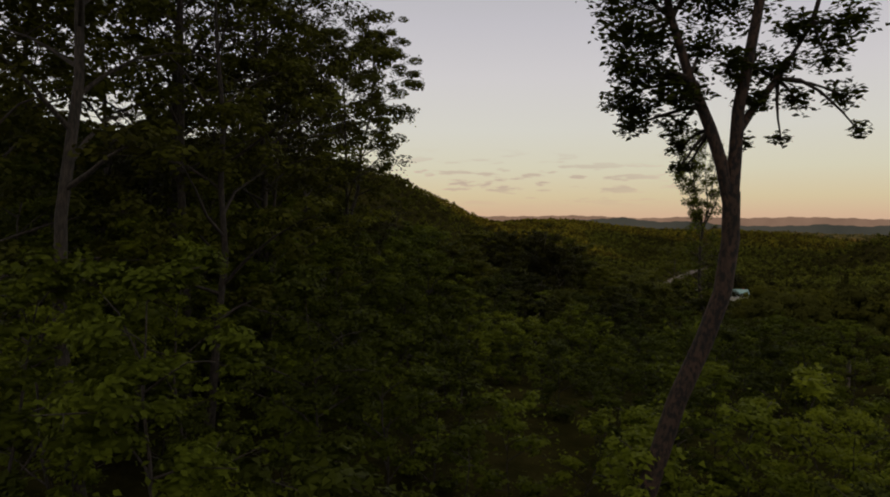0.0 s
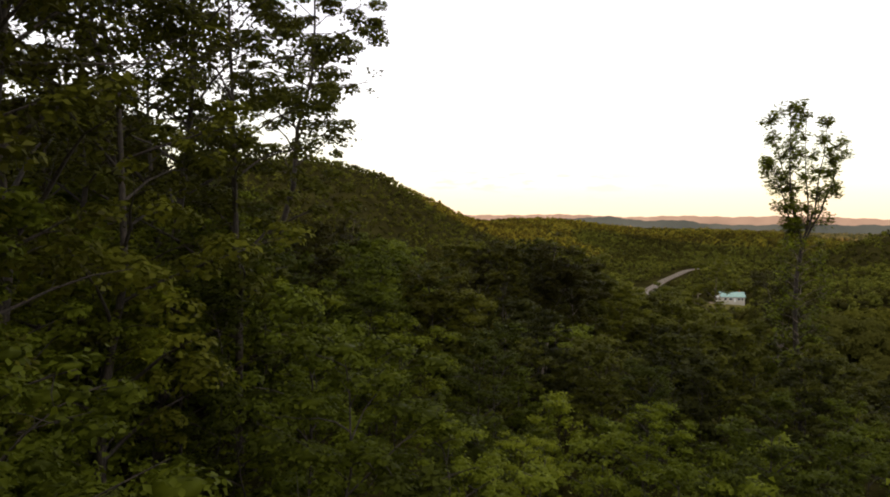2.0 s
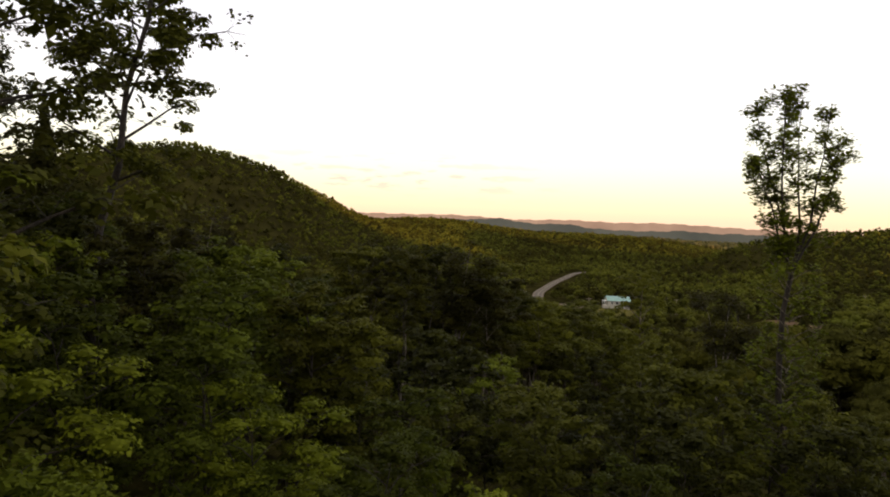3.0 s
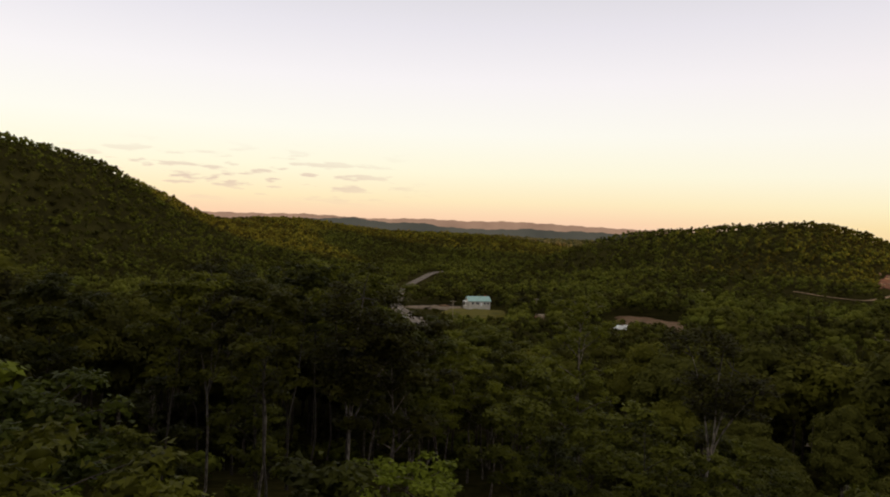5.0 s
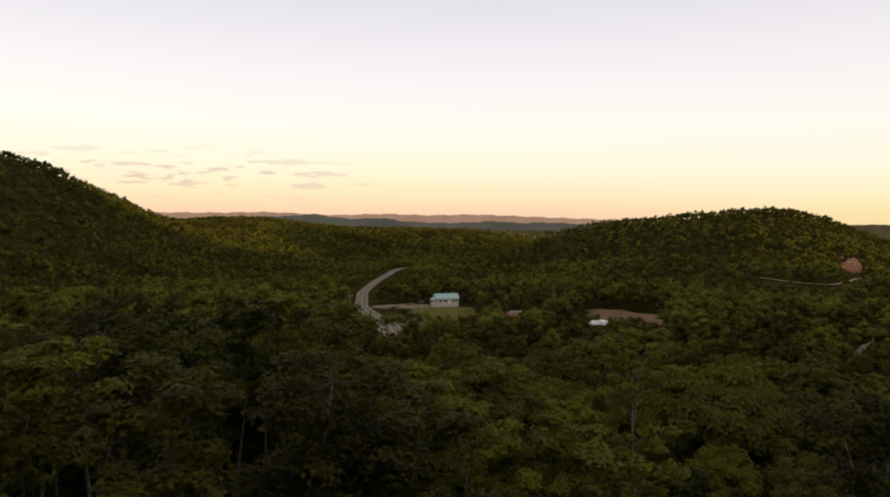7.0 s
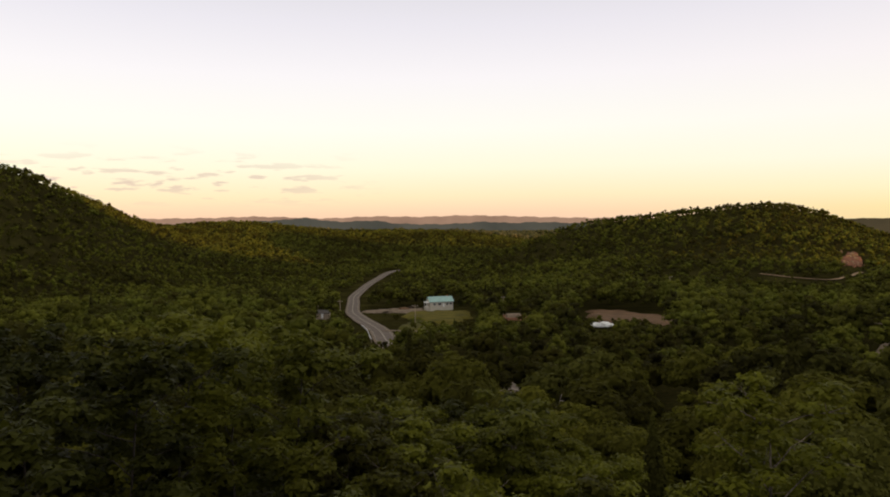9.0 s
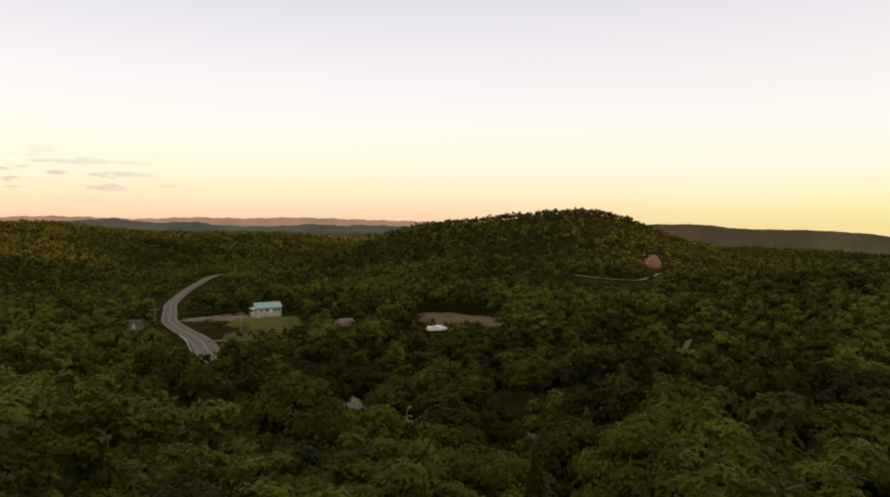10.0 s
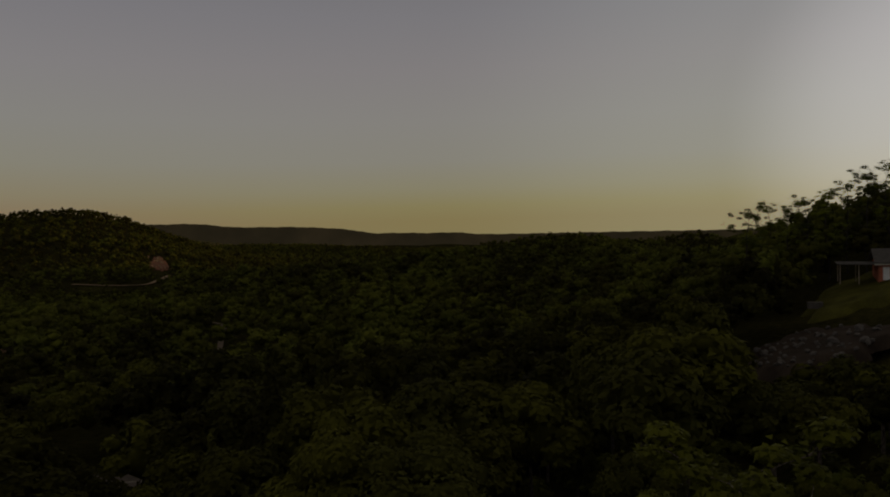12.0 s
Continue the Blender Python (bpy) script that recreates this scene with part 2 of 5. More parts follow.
POLE = plain("weathered_pole", (0.30, 0.24, 0.18), 0.9, 0.2, 2.0)
STEEL = plain("galvanised_steel", (0.42, 0.42, 0.42), 0.5, 0.15, 1.0, metallic=0.6)
STONE = plain("broken_rock", (0.10, 0.088, 0.078), 0.9, 0.3, 1.5, bumpy=0.6, dist=0.05)
GREYROOF = plain("grey_shingle_roof", (0.075, 0.068, 0.062), 0.85, 0.2, 1.5)

# ---- land ----
PROFILE_Y = (-400, -65, -40, -20, 0, 25, 56, 87, 129, 195, 300, 375, 520, 700, 1200, 5000)
PROFILE_Z = (45, 32, 31, 30, 27.5, 24, 19, 17, 15, 13, 7, 3, 3, 4, 0, -45)
# centre x, y, height, spread along, spread across, turn in degrees
HILLS = [(-377, 517, 101, 60, 234, 0), (-293, 1102, 55, 135, 175, 0), (-95, -30, 22, 45, 42, 0), (217, -45, 26, 96, 64, 0),
         (390, 298, 17, 119, 115, 0), (310, 677, 54, 112, 113, 0), (710, 869, 27, 203, 210, 0), (-841, 2500, 38, 432, 310, 0),
         (-8, 2295, 28, 456, 330, 0), (744, 2409, 24, 400, 329, 0), (2282, 963, -135, 835, 576, 0), (1461, 471, 10, 251, 176, 0),
         # the unseen 265 and 90 m hills are added to block the low sun
         (1026, 1824, 40, 359, 362, 0), (97, 1300, 31, 260, 160, 0), (801, -45, 47, 150, 87, 0), (-300, -330, 40, 180, 120, 0), (118, 118, -9, 40, 34, 0), (740, -340, 265, 150, 140, 0), (700, -560, 90, 120, 120, 0), (150, 706, 24, 60, 45, 0), (338, 655, 4, 30, 40, 0), (440, 208, 8, 30, 46, 0), (479, 136, 11, 17, 22, 0)]


def land(x, y):
    """Height of the bare ground."""
    x, y = np.asarray(x, float), np.asarray(y, float)
    k = [np.interp(y + d, PROFILE_Y, PROFILE_Z) for d in (-14, -7, 0, 7, 14)]
    z = sum(k) / 5
    # the home slope fades out to either side
    z = np.where(z > 13, 13 + (z - 13) * np.exp(-(np.maximum(np.abs(x) - 260, 0) / 260) ** 2), z)
    for cx, cy, h, sx, sy, turn in HILLS:
        z = z + h * np.exp(-0.5 * (((x - cx) / sx) ** 2 + ((y - cy) / sy) ** 2))
    r = np.hypot(x, y)
    far = np.clip((r - 250) / 900, 0, 1)
    # the land falls away to the east
    z = z - 0.034 * np.clip(r - 1500, 0, None) * np.clip((x - 0.5 * y) / 700, 0, 1)
    z = z + far * (7 * np.sin(x / 97 + 1.3 * np.sin(y / 143)) + 6 * np.sin(y / 83 + 1.7 * np.sin(x / 121)))
    small = np.exp(-(r / 130) ** 2)
    z = z + small * (0.5 * np.sin(x / 7.1 + 2 * np.sin(y / 11.3)) + 0.4 * np.sin(y / 6.3 + 1.5 * np.sin(x / 9.7)))
    return z


ROAD = [(56, -90), (66, -40), (68, 0), (64, 34), (54, 62), (39, 90), (25, 116), (13, 138), (-2, 168), (-11, 202), (-17, 246), (-28, 298), (-37, 350), (-44, 420), (-49, 480), (-48, 560), (-42, 620), (-32, 690), (0, 770)]


def spline(pts, step):
    """Even points along a smooth curve through pts."""
    p = np.array([pts[0], *pts, pts[-1]], float)
    out = []
    for i in range(1, len(p) - 2):
        a, b, c, d = p[i - 1], p[i], p[i + 1], p[i + 2]
        k = max(2, int(np.hypot(*(c - b)) / step))
        for t in np.arange(k) / k:
            out.append(0.5 * (2 * b + (c - a) * t + (2 * a - 5 * b + 4 * c - d) * t * t + (3 * b - a - 3 * c + d) * t ** 3))
    out.append(p[-2])
    return np.array(out)


ROAD_LINE = spline(ROAD, 5.0)


def road_gap(x, y):
    """Distance from the road's middle."""
    x, y = np.asarray(x, float), np.asarray(y, float)
    d = np.full(x.shape, 1e9)
    for px, py in ROAD_LINE:
        d = np.minimum(d, (x - px) ** 2 + (y - py) ** 2)
    return np.sqrt(d)


# open ground: centre x, y, half sizes, turn
OPEN = {"lawn": (6, 318, 16, 46, 0), "house": (7, 374, 14, 12, 0), "yard": (-15, 362, 16, 14, 0), "pit": (85, 290, 16, 46, 0),
        "scar": (311, 495, 7, 27, -33), "cut": (38, 298, 9, 13, 0), "bank": (88, 25, 10, 8, 0), "terrace": (120, 21, 14, 9, 0),
        "roadside": (-3, 262, 7, 24, 0), "hut": (-46, 309, 8, 8, 0), "bend": (-58, 470, 9, 60, 0)}


PATHWAY = [(104, 160), (122, 181), (143, 206), (150, 222), (152, 240)]
TRACK = [(226, 461), (231, 454), (241, 439), (256, 428), (275, 440), (290, 452)]
PATH_LINE = spline(PATHWAY, 3.0)
TRACK_LINE = spline(TRACK, 4.0)


def is_open(x, y, grow=0.0):
    m = road_gap(x, y) < np.where(y < 80, 2.0, np.where(y < 195, 4.0, 9.0)) + grow
    for px, py in PATH_LINE:
        m |= np.hypot(x - px, y - py) < 1.0 + grow * 0.5
    for px, py in TRACK_LINE:
        m |= np.hypot(x - px, y - py) < 3.0 + grow
    for cx, cy, a, b, turn in OPEN.values():
        c, s = math.cos(radians(turn)), math.sin(radians(turn))
        m |= (((x - cx) * c + (y - cy) * s) / (a + grow)) ** 2 + (((y - cy) * c - (x - cx) * s) / (b + grow)) ** 2 < 1
    return m


def sight_points():
    """Open ground that nothing tall stands before, seen from the hill."""
    p = [q for q in ROAD_LINE if 212 < q[1] < 690] + [(16, 131), (62.5, 241), (136, 198)]
    p += [(225, 461), (233, 450), (241, 439), (250, 432), (258, 429), (299, 476), (303, 483), (307, 489), (311, 495), (315, 502), (320, 509), (38, 296), (38, 302), (70, 300), (76, 312), (84, 318), (88, 300), (80, 290), (93, 284), (98, 298), (91, 265), (-46, 307)]
    for key in ("lawn", "house", "yard", "bank", "terrace"):
        cx, cy, a, b, turn = OPEN[key]
        p += [(cx + a * u, cy + b * v) for u in (-0.8, -0.4, 0, 0.4, 0.8) for v in (-0.6, -0.2, 0.2, 0.6)]
    return np.array(p)


SIGHT = sight_points()
SIGHT_Z = land(SIGHT[:, 0], SIGHT[:, 1]) + 0.4


def head_room(x, y):
    """Greatest tree height at each place that leaves the open ground in view from the hill top."""
    x, y = np.asarray(x, float), np.asarray(y, float)
    room = np.full(x.shape, 99.0)
    d, az = np.hypot(x, y), np.arctan2(x, y)
    z = land(x, y)
    for (px, py), pz in zip(SIGHT, SIGHT_Z):
        D, A = math.hypot(px, py), math.atan2(px, py)
        wide = 1.3 if py < 200 and py > 60 else 3.6 if D < 400 else 5.5
        hit = (np.abs(az - A) * d < wide) & (d < D)
        room = np.where(hit, np.minimum(room, 45 - (45 - pz) * d / D - z), room)
    # the house is seen from the ridge behind too
    d, az = np.hypot(x - 4.5, y + 32), np.arctan2(x - 4.5, y + 32)
    for px, py in ((-2, 366), (3, 366), (8, 366), (13, 366), (18, 366)):
        D, A = math.hypot(px - 4.5, py + 32), math.atan2(px - 4.5, py + 32)
        hit = (np.abs(az - A) * d < 3.0) & (d < D)
        room = np.where(hit, np.minimum(room, 44 - (44 - 5.0) * d / D - z), room)
    # a glimpse of the road from the end of the flight
    d, az = np.hypot(x + 5.5, y - 14.5), np.arctan2(x + 5.5, y - 14.5)
    for px, py in [(38, 91.5), (37, 93.5), (26, 114)] + [(a, b) for a in (84, 92, 112, 118) for b in (17, 21, 25, 29)]:
        D, A = math.hypot(px + 5.5, py - 14.5), math.atan2(px + 5.5, py - 14.5)
        hit = (np.abs(az - A) * d < (1.2 if py > 60 else 2.4)) & (d < D)
        room = np.where(hit, np.minimum(room, 45.3 - (45.3 - float(land(px, py))) * d / D - z), room)
    return room


def mesh_from(name, verts, faces, mats, smooth=False):
    me = bpy.data.meshes.new(name)
    me.from_pydata(verts, [], faces)
    for m in mats:
        me.materials.append(m)
    if smooth:
        me.shade_smooth()
    me.update()
    return me


def make_ground():
    u = np.linspace(-1, 1, 341)
    g = 4600 * np.sinh(u * 4.6) / np.sinh(4.6)
    X, Y = np.meshgrid(g, g + 60)
    Z = land(X, Y)
    # the road lies in a level bed, and the patches of open ground lie free
    best = np.full(X.shape, 1e9)
    bed = Z.copy()
    rz = land(ROAD_LINE[:, 0], ROAD_LINE[:, 1])
    for (px, py), pz in zip(ROAD_LINE, rz):
        d = (X - px) ** 2 + (Y - py) ** 2
        bed = np.where(d < best, pz, bed)
        best = np.minimum(best, d)
    k = np.clip((26 - np.sqrt(best)) / 10, 0, 1)
    Z = Z + (np.minimum(bed - 0.35, Z) - Z) * k
    for cx, cy, a, b, turn in OPEN.values():
        c, e = math.cos(radians(turn)), math.sin(radians(turn))
        q = (((X - cx) * c + (Y - cy) * e) / (a + 5)) ** 2 + (((Y - cy) * c - (X - cx) * e) / (b + 5)) ** 2
        Z = Z - 0.45 * (q < 1)
    n = len(u)
    v = np.stack([X, Y, Z], -1).reshape(-1, 3)
    i = (np.arange(n - 1)[:, None] * n + np.arange(n - 1)).ravel()
    f = np.stack([i, i + 1, i + n + 1, i + n], -1)
    ob = new("ground", mesh_from("ground", v.tolist(), f.tolist(), [GROUND], True))
    return tagged(ob, "dark green wooded ground running to far hills", "ground", kind="structure")


make_ground()


def strip(line, half, lift, offset=0.0):
    """A draped band along a line."""
    t = np.gradient(line, axis=0)
    t /= np.linalg.norm(t, axis=1)[:, None]
    nrm = np.stack([-t[:, 1], t[:, 0]], -1)
    mid = line + nrm * offset
    zc = land(line[:, 0], line[:, 1])
    v, f = [], []
    for j, s in enumerate((-1, -0.33, 0.33, 1)):
        q = mid + nrm * half * s
        v.append(np.column_stack([q, zc + lift]))
    m = len(line)
    for j in range(3):
        for i in range(m - 1):
            f.append((j * m + i, j * m + i + 1, (j + 1) * m + i + 1, (j + 1) * m + i))
    return np.concatenate(v).tolist(), [tuple(reversed(q)) for q in f]


def make_road():
    v, f = strip(ROAD_LINE, 3.8, 0.25)
    tagged(new("road_shoulder", mesh_from("road_shoulder", v, f, [GRAVEL], True)), "pale gravel shoulders of the country road", "road", kind="structure")
    v, f = strip(ROAD_LINE, 3.15, 0.32)
    tagged(new("road", mesh_from("road", v, f, [ASPHALT], True)), "worn grey two-lane asphalt road in a long bend", "road", kind="structure")
    for off in (-2.8, -0.12, 0.12, 2.8):
        v, f = strip(ROAD_LINE, 0.09 if abs(off) < 1 else 0.08, 0.34, off)
        tagged(new("road_line", mesh_from("road_line", v, f, [LINE])), "faded painted line on the asphalt road", "road marking", kind="structure")


make_road()


def patch(name, key, mat, lift, label, category):
    cx, cy, a, b, turn = OPEN[key]
    v, f = [(cx, cy, float(land(cx, cy)) + lift)], []
    R, S = 6, 72
    for r in range(1, R + 1):
        for s in range(S):
            w = math.tau * s / S
            k = r / R * (1 + 0.14 * math.sin(3 * w + cx) + 0.10 * math.sin(7 * w + cy) + 0.07 * math.sin(13 * w + cx * 2))
            p, q = a * k * math.cos(w), b * k * math.sin(w)
            c, e = math.cos(radians(turn)), math.sin(radians(turn))
            x, y = cx + p * c - q * e, cy + p * e + q * c
            v.append((x, y, float(land(x, y)) + (lift if r < R else -0.8)))
    for s in range(S):
        f.append((0, 1 + s, 1 + (s + 1) % S))
        for r in range(R - 1):
            o, p = 1 + r * S, 1 + (r + 1) * S
            f.append((o + s, p + s, p + (s + 1) % S, o + (s + 1) % S))
    return tagged(new(name, mesh_from(name, v, f, [mat], True)), label, category, kind="structure")


patch("lawn", "lawn", GRASS, 0.5, "mown yellow-green lawn before the house", "lawn")
patch("lawn", "roadside", ROUGH, 0.4, "rough grass beside the road bend", "lawn")
patch("yard", "yard", GRAVEL, 0.55, "pale gravel yard beside the house", "yard")
patch("clearing", "pit", SAND, 0.6, "bare brown sandy clearing among the trees", "clearing")
patch("clearing", "scar", RED, 0.8, "bare reddish earth scar on the wooded hillside", "clearing")
patch("clearing", "cut", RED, 0.6, "reddish bare earth patch with cut logs", "clearing")
patch("bank", "bank", EARTH, 0.5, "brown earth bank strewn with broken rock", "bank")
patch("lawn", "terrace", ROUGH, 0.6, "rough grass terrace before the brick house", "lawn")


def lane(name, pts, half, mat, label):
    v, f = strip(spline(pts, 3.0), half, 0.62)
    tagged(new(name, mesh_from(name, v, f, [mat], True)), label, "road", kind="structure")


lane("driveway", [(-28, 340), (-20, 352), (-8, 366), (0, 372)], 1.5, GRAVEL, "pale gravel drive from the road to the house")
lane("driveway", [(-15, 240), (-6, 236), (6, 234), (16, 238)], 1.3, GRAVEL, "gravel side drive leaving the road bend")
lane("track", TRACK, 1.8, PALE, "bare sandy track on the wooded hillside")
lane("footpath", PATHWAY, 0.8, GRAVEL, "pale gravel footpath through the woods")


def far_ridge(radius, low, high, points, ripple, a, b):
    """A distant ridge standing round the horizon: its crest by azimuth and elevation in degrees."""
    m, n, l, bs = material("hazy_hills_glow")
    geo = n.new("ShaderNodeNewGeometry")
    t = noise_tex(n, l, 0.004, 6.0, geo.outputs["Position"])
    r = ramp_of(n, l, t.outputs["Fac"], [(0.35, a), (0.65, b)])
    # the ridge glows: haze and evening light are in its emitted colour
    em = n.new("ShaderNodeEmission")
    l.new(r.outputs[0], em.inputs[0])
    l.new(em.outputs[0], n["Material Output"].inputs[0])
    az = np.arange(low, high, 0.12)
    el = np.interp(az, [p[0] for p in points], [p[1] for p in points])
    k = np.exp(-0.5 * (np.arange(-12, 13) / 5) ** 2)
    el = np.convolve(np.pad(el, 12, "edge"), k / k.sum(), "valid")
    el = el + ripple * (np.sin(az * 3.1) + 0.6 * np.sin(az * 7.7 + 1) + 0.3 * np.sin(az * 19.0))
    w = np.radians(az)
    top = 45 + radius * np.tan(np.radians(el))
    depth = radius * 0.06
    v = [(np.sin(w) * (radius + d), np.cos(w) * (radius + d), np.where(f, top, -320.0)) for d, f in ((-depth, False), (0, True), (depth, False))]
    v = np.concatenate([np.stack(q, -1) for q in v])
    c = len(az)
    f = [(i + o, i + 1 + o, i + 1 + o + c, i + o + c) for o in (0, c) for i in range(c - 1)]
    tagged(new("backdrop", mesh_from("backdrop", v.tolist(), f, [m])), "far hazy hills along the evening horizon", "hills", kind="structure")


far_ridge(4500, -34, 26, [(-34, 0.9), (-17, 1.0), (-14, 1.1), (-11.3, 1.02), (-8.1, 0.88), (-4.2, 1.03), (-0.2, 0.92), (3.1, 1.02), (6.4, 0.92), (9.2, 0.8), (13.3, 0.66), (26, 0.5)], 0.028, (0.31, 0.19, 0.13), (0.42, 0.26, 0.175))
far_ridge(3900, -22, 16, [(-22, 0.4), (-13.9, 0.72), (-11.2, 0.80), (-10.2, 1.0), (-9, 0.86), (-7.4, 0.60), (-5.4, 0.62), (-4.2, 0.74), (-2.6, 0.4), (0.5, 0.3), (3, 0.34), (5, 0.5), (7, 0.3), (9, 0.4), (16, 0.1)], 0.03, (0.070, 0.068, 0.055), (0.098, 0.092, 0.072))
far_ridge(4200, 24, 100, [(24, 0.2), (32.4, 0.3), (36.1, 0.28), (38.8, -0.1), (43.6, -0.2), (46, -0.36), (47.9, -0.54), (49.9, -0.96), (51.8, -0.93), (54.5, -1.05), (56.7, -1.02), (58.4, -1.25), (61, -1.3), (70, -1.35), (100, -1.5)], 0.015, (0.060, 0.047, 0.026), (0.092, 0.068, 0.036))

# ---- trees ----
rng = np.random.default_rng(7)


def part(name, me, parent, label=""):
    ob = new(name, me)
    ob.parent = parent
    return tagged(ob, label)


def fast_mesh(name, verts, faces, mats, index=None):
    """A mesh of equal-sided faces from arrays."""
    me = bpy.data.meshes.new(name)
    verts, faces = np.asarray(verts, np.float32), np.asarray(faces, np.int32)
    k = faces.shape[1]
    me.vertices.add(len(verts))
    me.vertices.foreach_set("co", verts.ravel())
    me.loops.add(faces.size)
    me.loops.foreach_set("vertex_index", faces.ravel())
    me.polygons.add(len(faces))
    me.polygons.foreach_set("loop_start", np.arange(0, faces.size, k, dtype=np.int32))
    for m in mats:
        me.materials.append(m)
    if index is not None:
        me.polygons.foreach_set("material_index", np.asarray(index, np.int32))
    me.update(calc_edges=True)
    return me


def unit(v):
    return v / np.maximum(np.linalg.norm(v, axis=-1, keepdims=True), 1e-9)


def leaf_cards(pos, size, droop=0.35, nrm=None, rg=rng, wide=0.62, tri=False):
    """One pointed leaf at each place, folded along its middle, or a plain pointed one: arrays of corners and faces."""
    n = len(pos)
    a = rg.uniform(0, math.tau, n)
    d = unit(np.stack([np.cos(a), np.sin(a), rg.normal(-droop, 0.35, n)], -1))
    if nrm is None:
        up = np.stack([rg.normal(0, 0.45, n), rg.normal(0, 0.45, n), np.ones(n)], -1)
    else:
        up = unit(nrm) + rg.normal(0, 0.27, (n, 3))
    up = unit(up)
    d = unit(d - up * (d * up).sum(1, keepdims=True) * 0.85)
    s = unit(np.cross(d, up))
    L = (size * rg.uniform(0.65, 1.35, n))[:, None]
    W = L * wide * 0.5
    if tri:
        v = np.stack([pos - d * L * 0.5 + s * W, pos + d * L * 0.5, pos - d * L * 0.5 - s * W], 1).reshape(-1, 3)
        return v, np.arange(n * 3).reshape(n, 3)
    fold = np.cross(s, d)
    base = pos - d * L * 0.5
    tip = pos + d * L * 0.5
    mid = pos - d * L * 0.05 + fold * L * 0.10
    v = np.stack([base, mid + s * W, tip, mid - s * W], 1).reshape(-1, 3)
    return v, np.arange(n * 4).reshape(n, 4)


def tube(pts, radii, sides=7):
    """A tapered, bent branch."""
    pts, radii = np.asarray(pts, float), np.asarray(radii, float)
    t = unit(np.gradient(pts, axis=0))
    ref = np.where(np.abs(t[:, 2:]) > 0.9, np.array([[1.0, 0, 0]]), np.array([[0, 0, 1.0]]))
    a = unit(np.cross(t, ref))
    b = np.cross(t, a)
    w = np.arange(sides) / sides * math.tau
    ring = pts[:, None] + radii[:, None, None] * (np.cos(w)[None, :, None] * a[:, None] + np.sin(w)[None, :, None] * b[:, None])
    v = ring.reshape(-1, 3)
    f = []
    for i in range(len(pts) - 1):
        for j in range(sides):
            k = (j + 1) % sides
            f.append((i * sides + j, i * sides + k, (i + 1) * sides + k, (i + 1) * sides + j))
    return v, np.array(f)


def joined(pieces):
    """Corner and face arrays of several pieces as one."""
    vs, fs, o = [], [], 0
    for v, f in pieces:
        vs.append(v)
        fs.append(f + o)
        o += len(v)
    return np.concatenate(vs), np.concatenate(fs)


def bent(a, b, k, sag, rg):
    """k points from a to b with some crookedness."""
    a, b = np.asarray(a, float), np.asarray(b, float)
    t = np.linspace(0, 1, k)[:, None]
    n = np.linalg.norm(b - a)
    wob = rg.normal(0, 0.028 * n, (1, 3)) * np.sin(t * math.pi) + rg.normal(0, 0.016 * n, (1, 3)) * np.sin(t * math.tau) + rg.normal(0, 0.006 * n, (k, 3)) * np.sin(t * math.pi)
    p = a + (b - a) * t + wob
    p[:, 2] += sag * n * np.sin(t[:, 0] * math.pi)
    return p


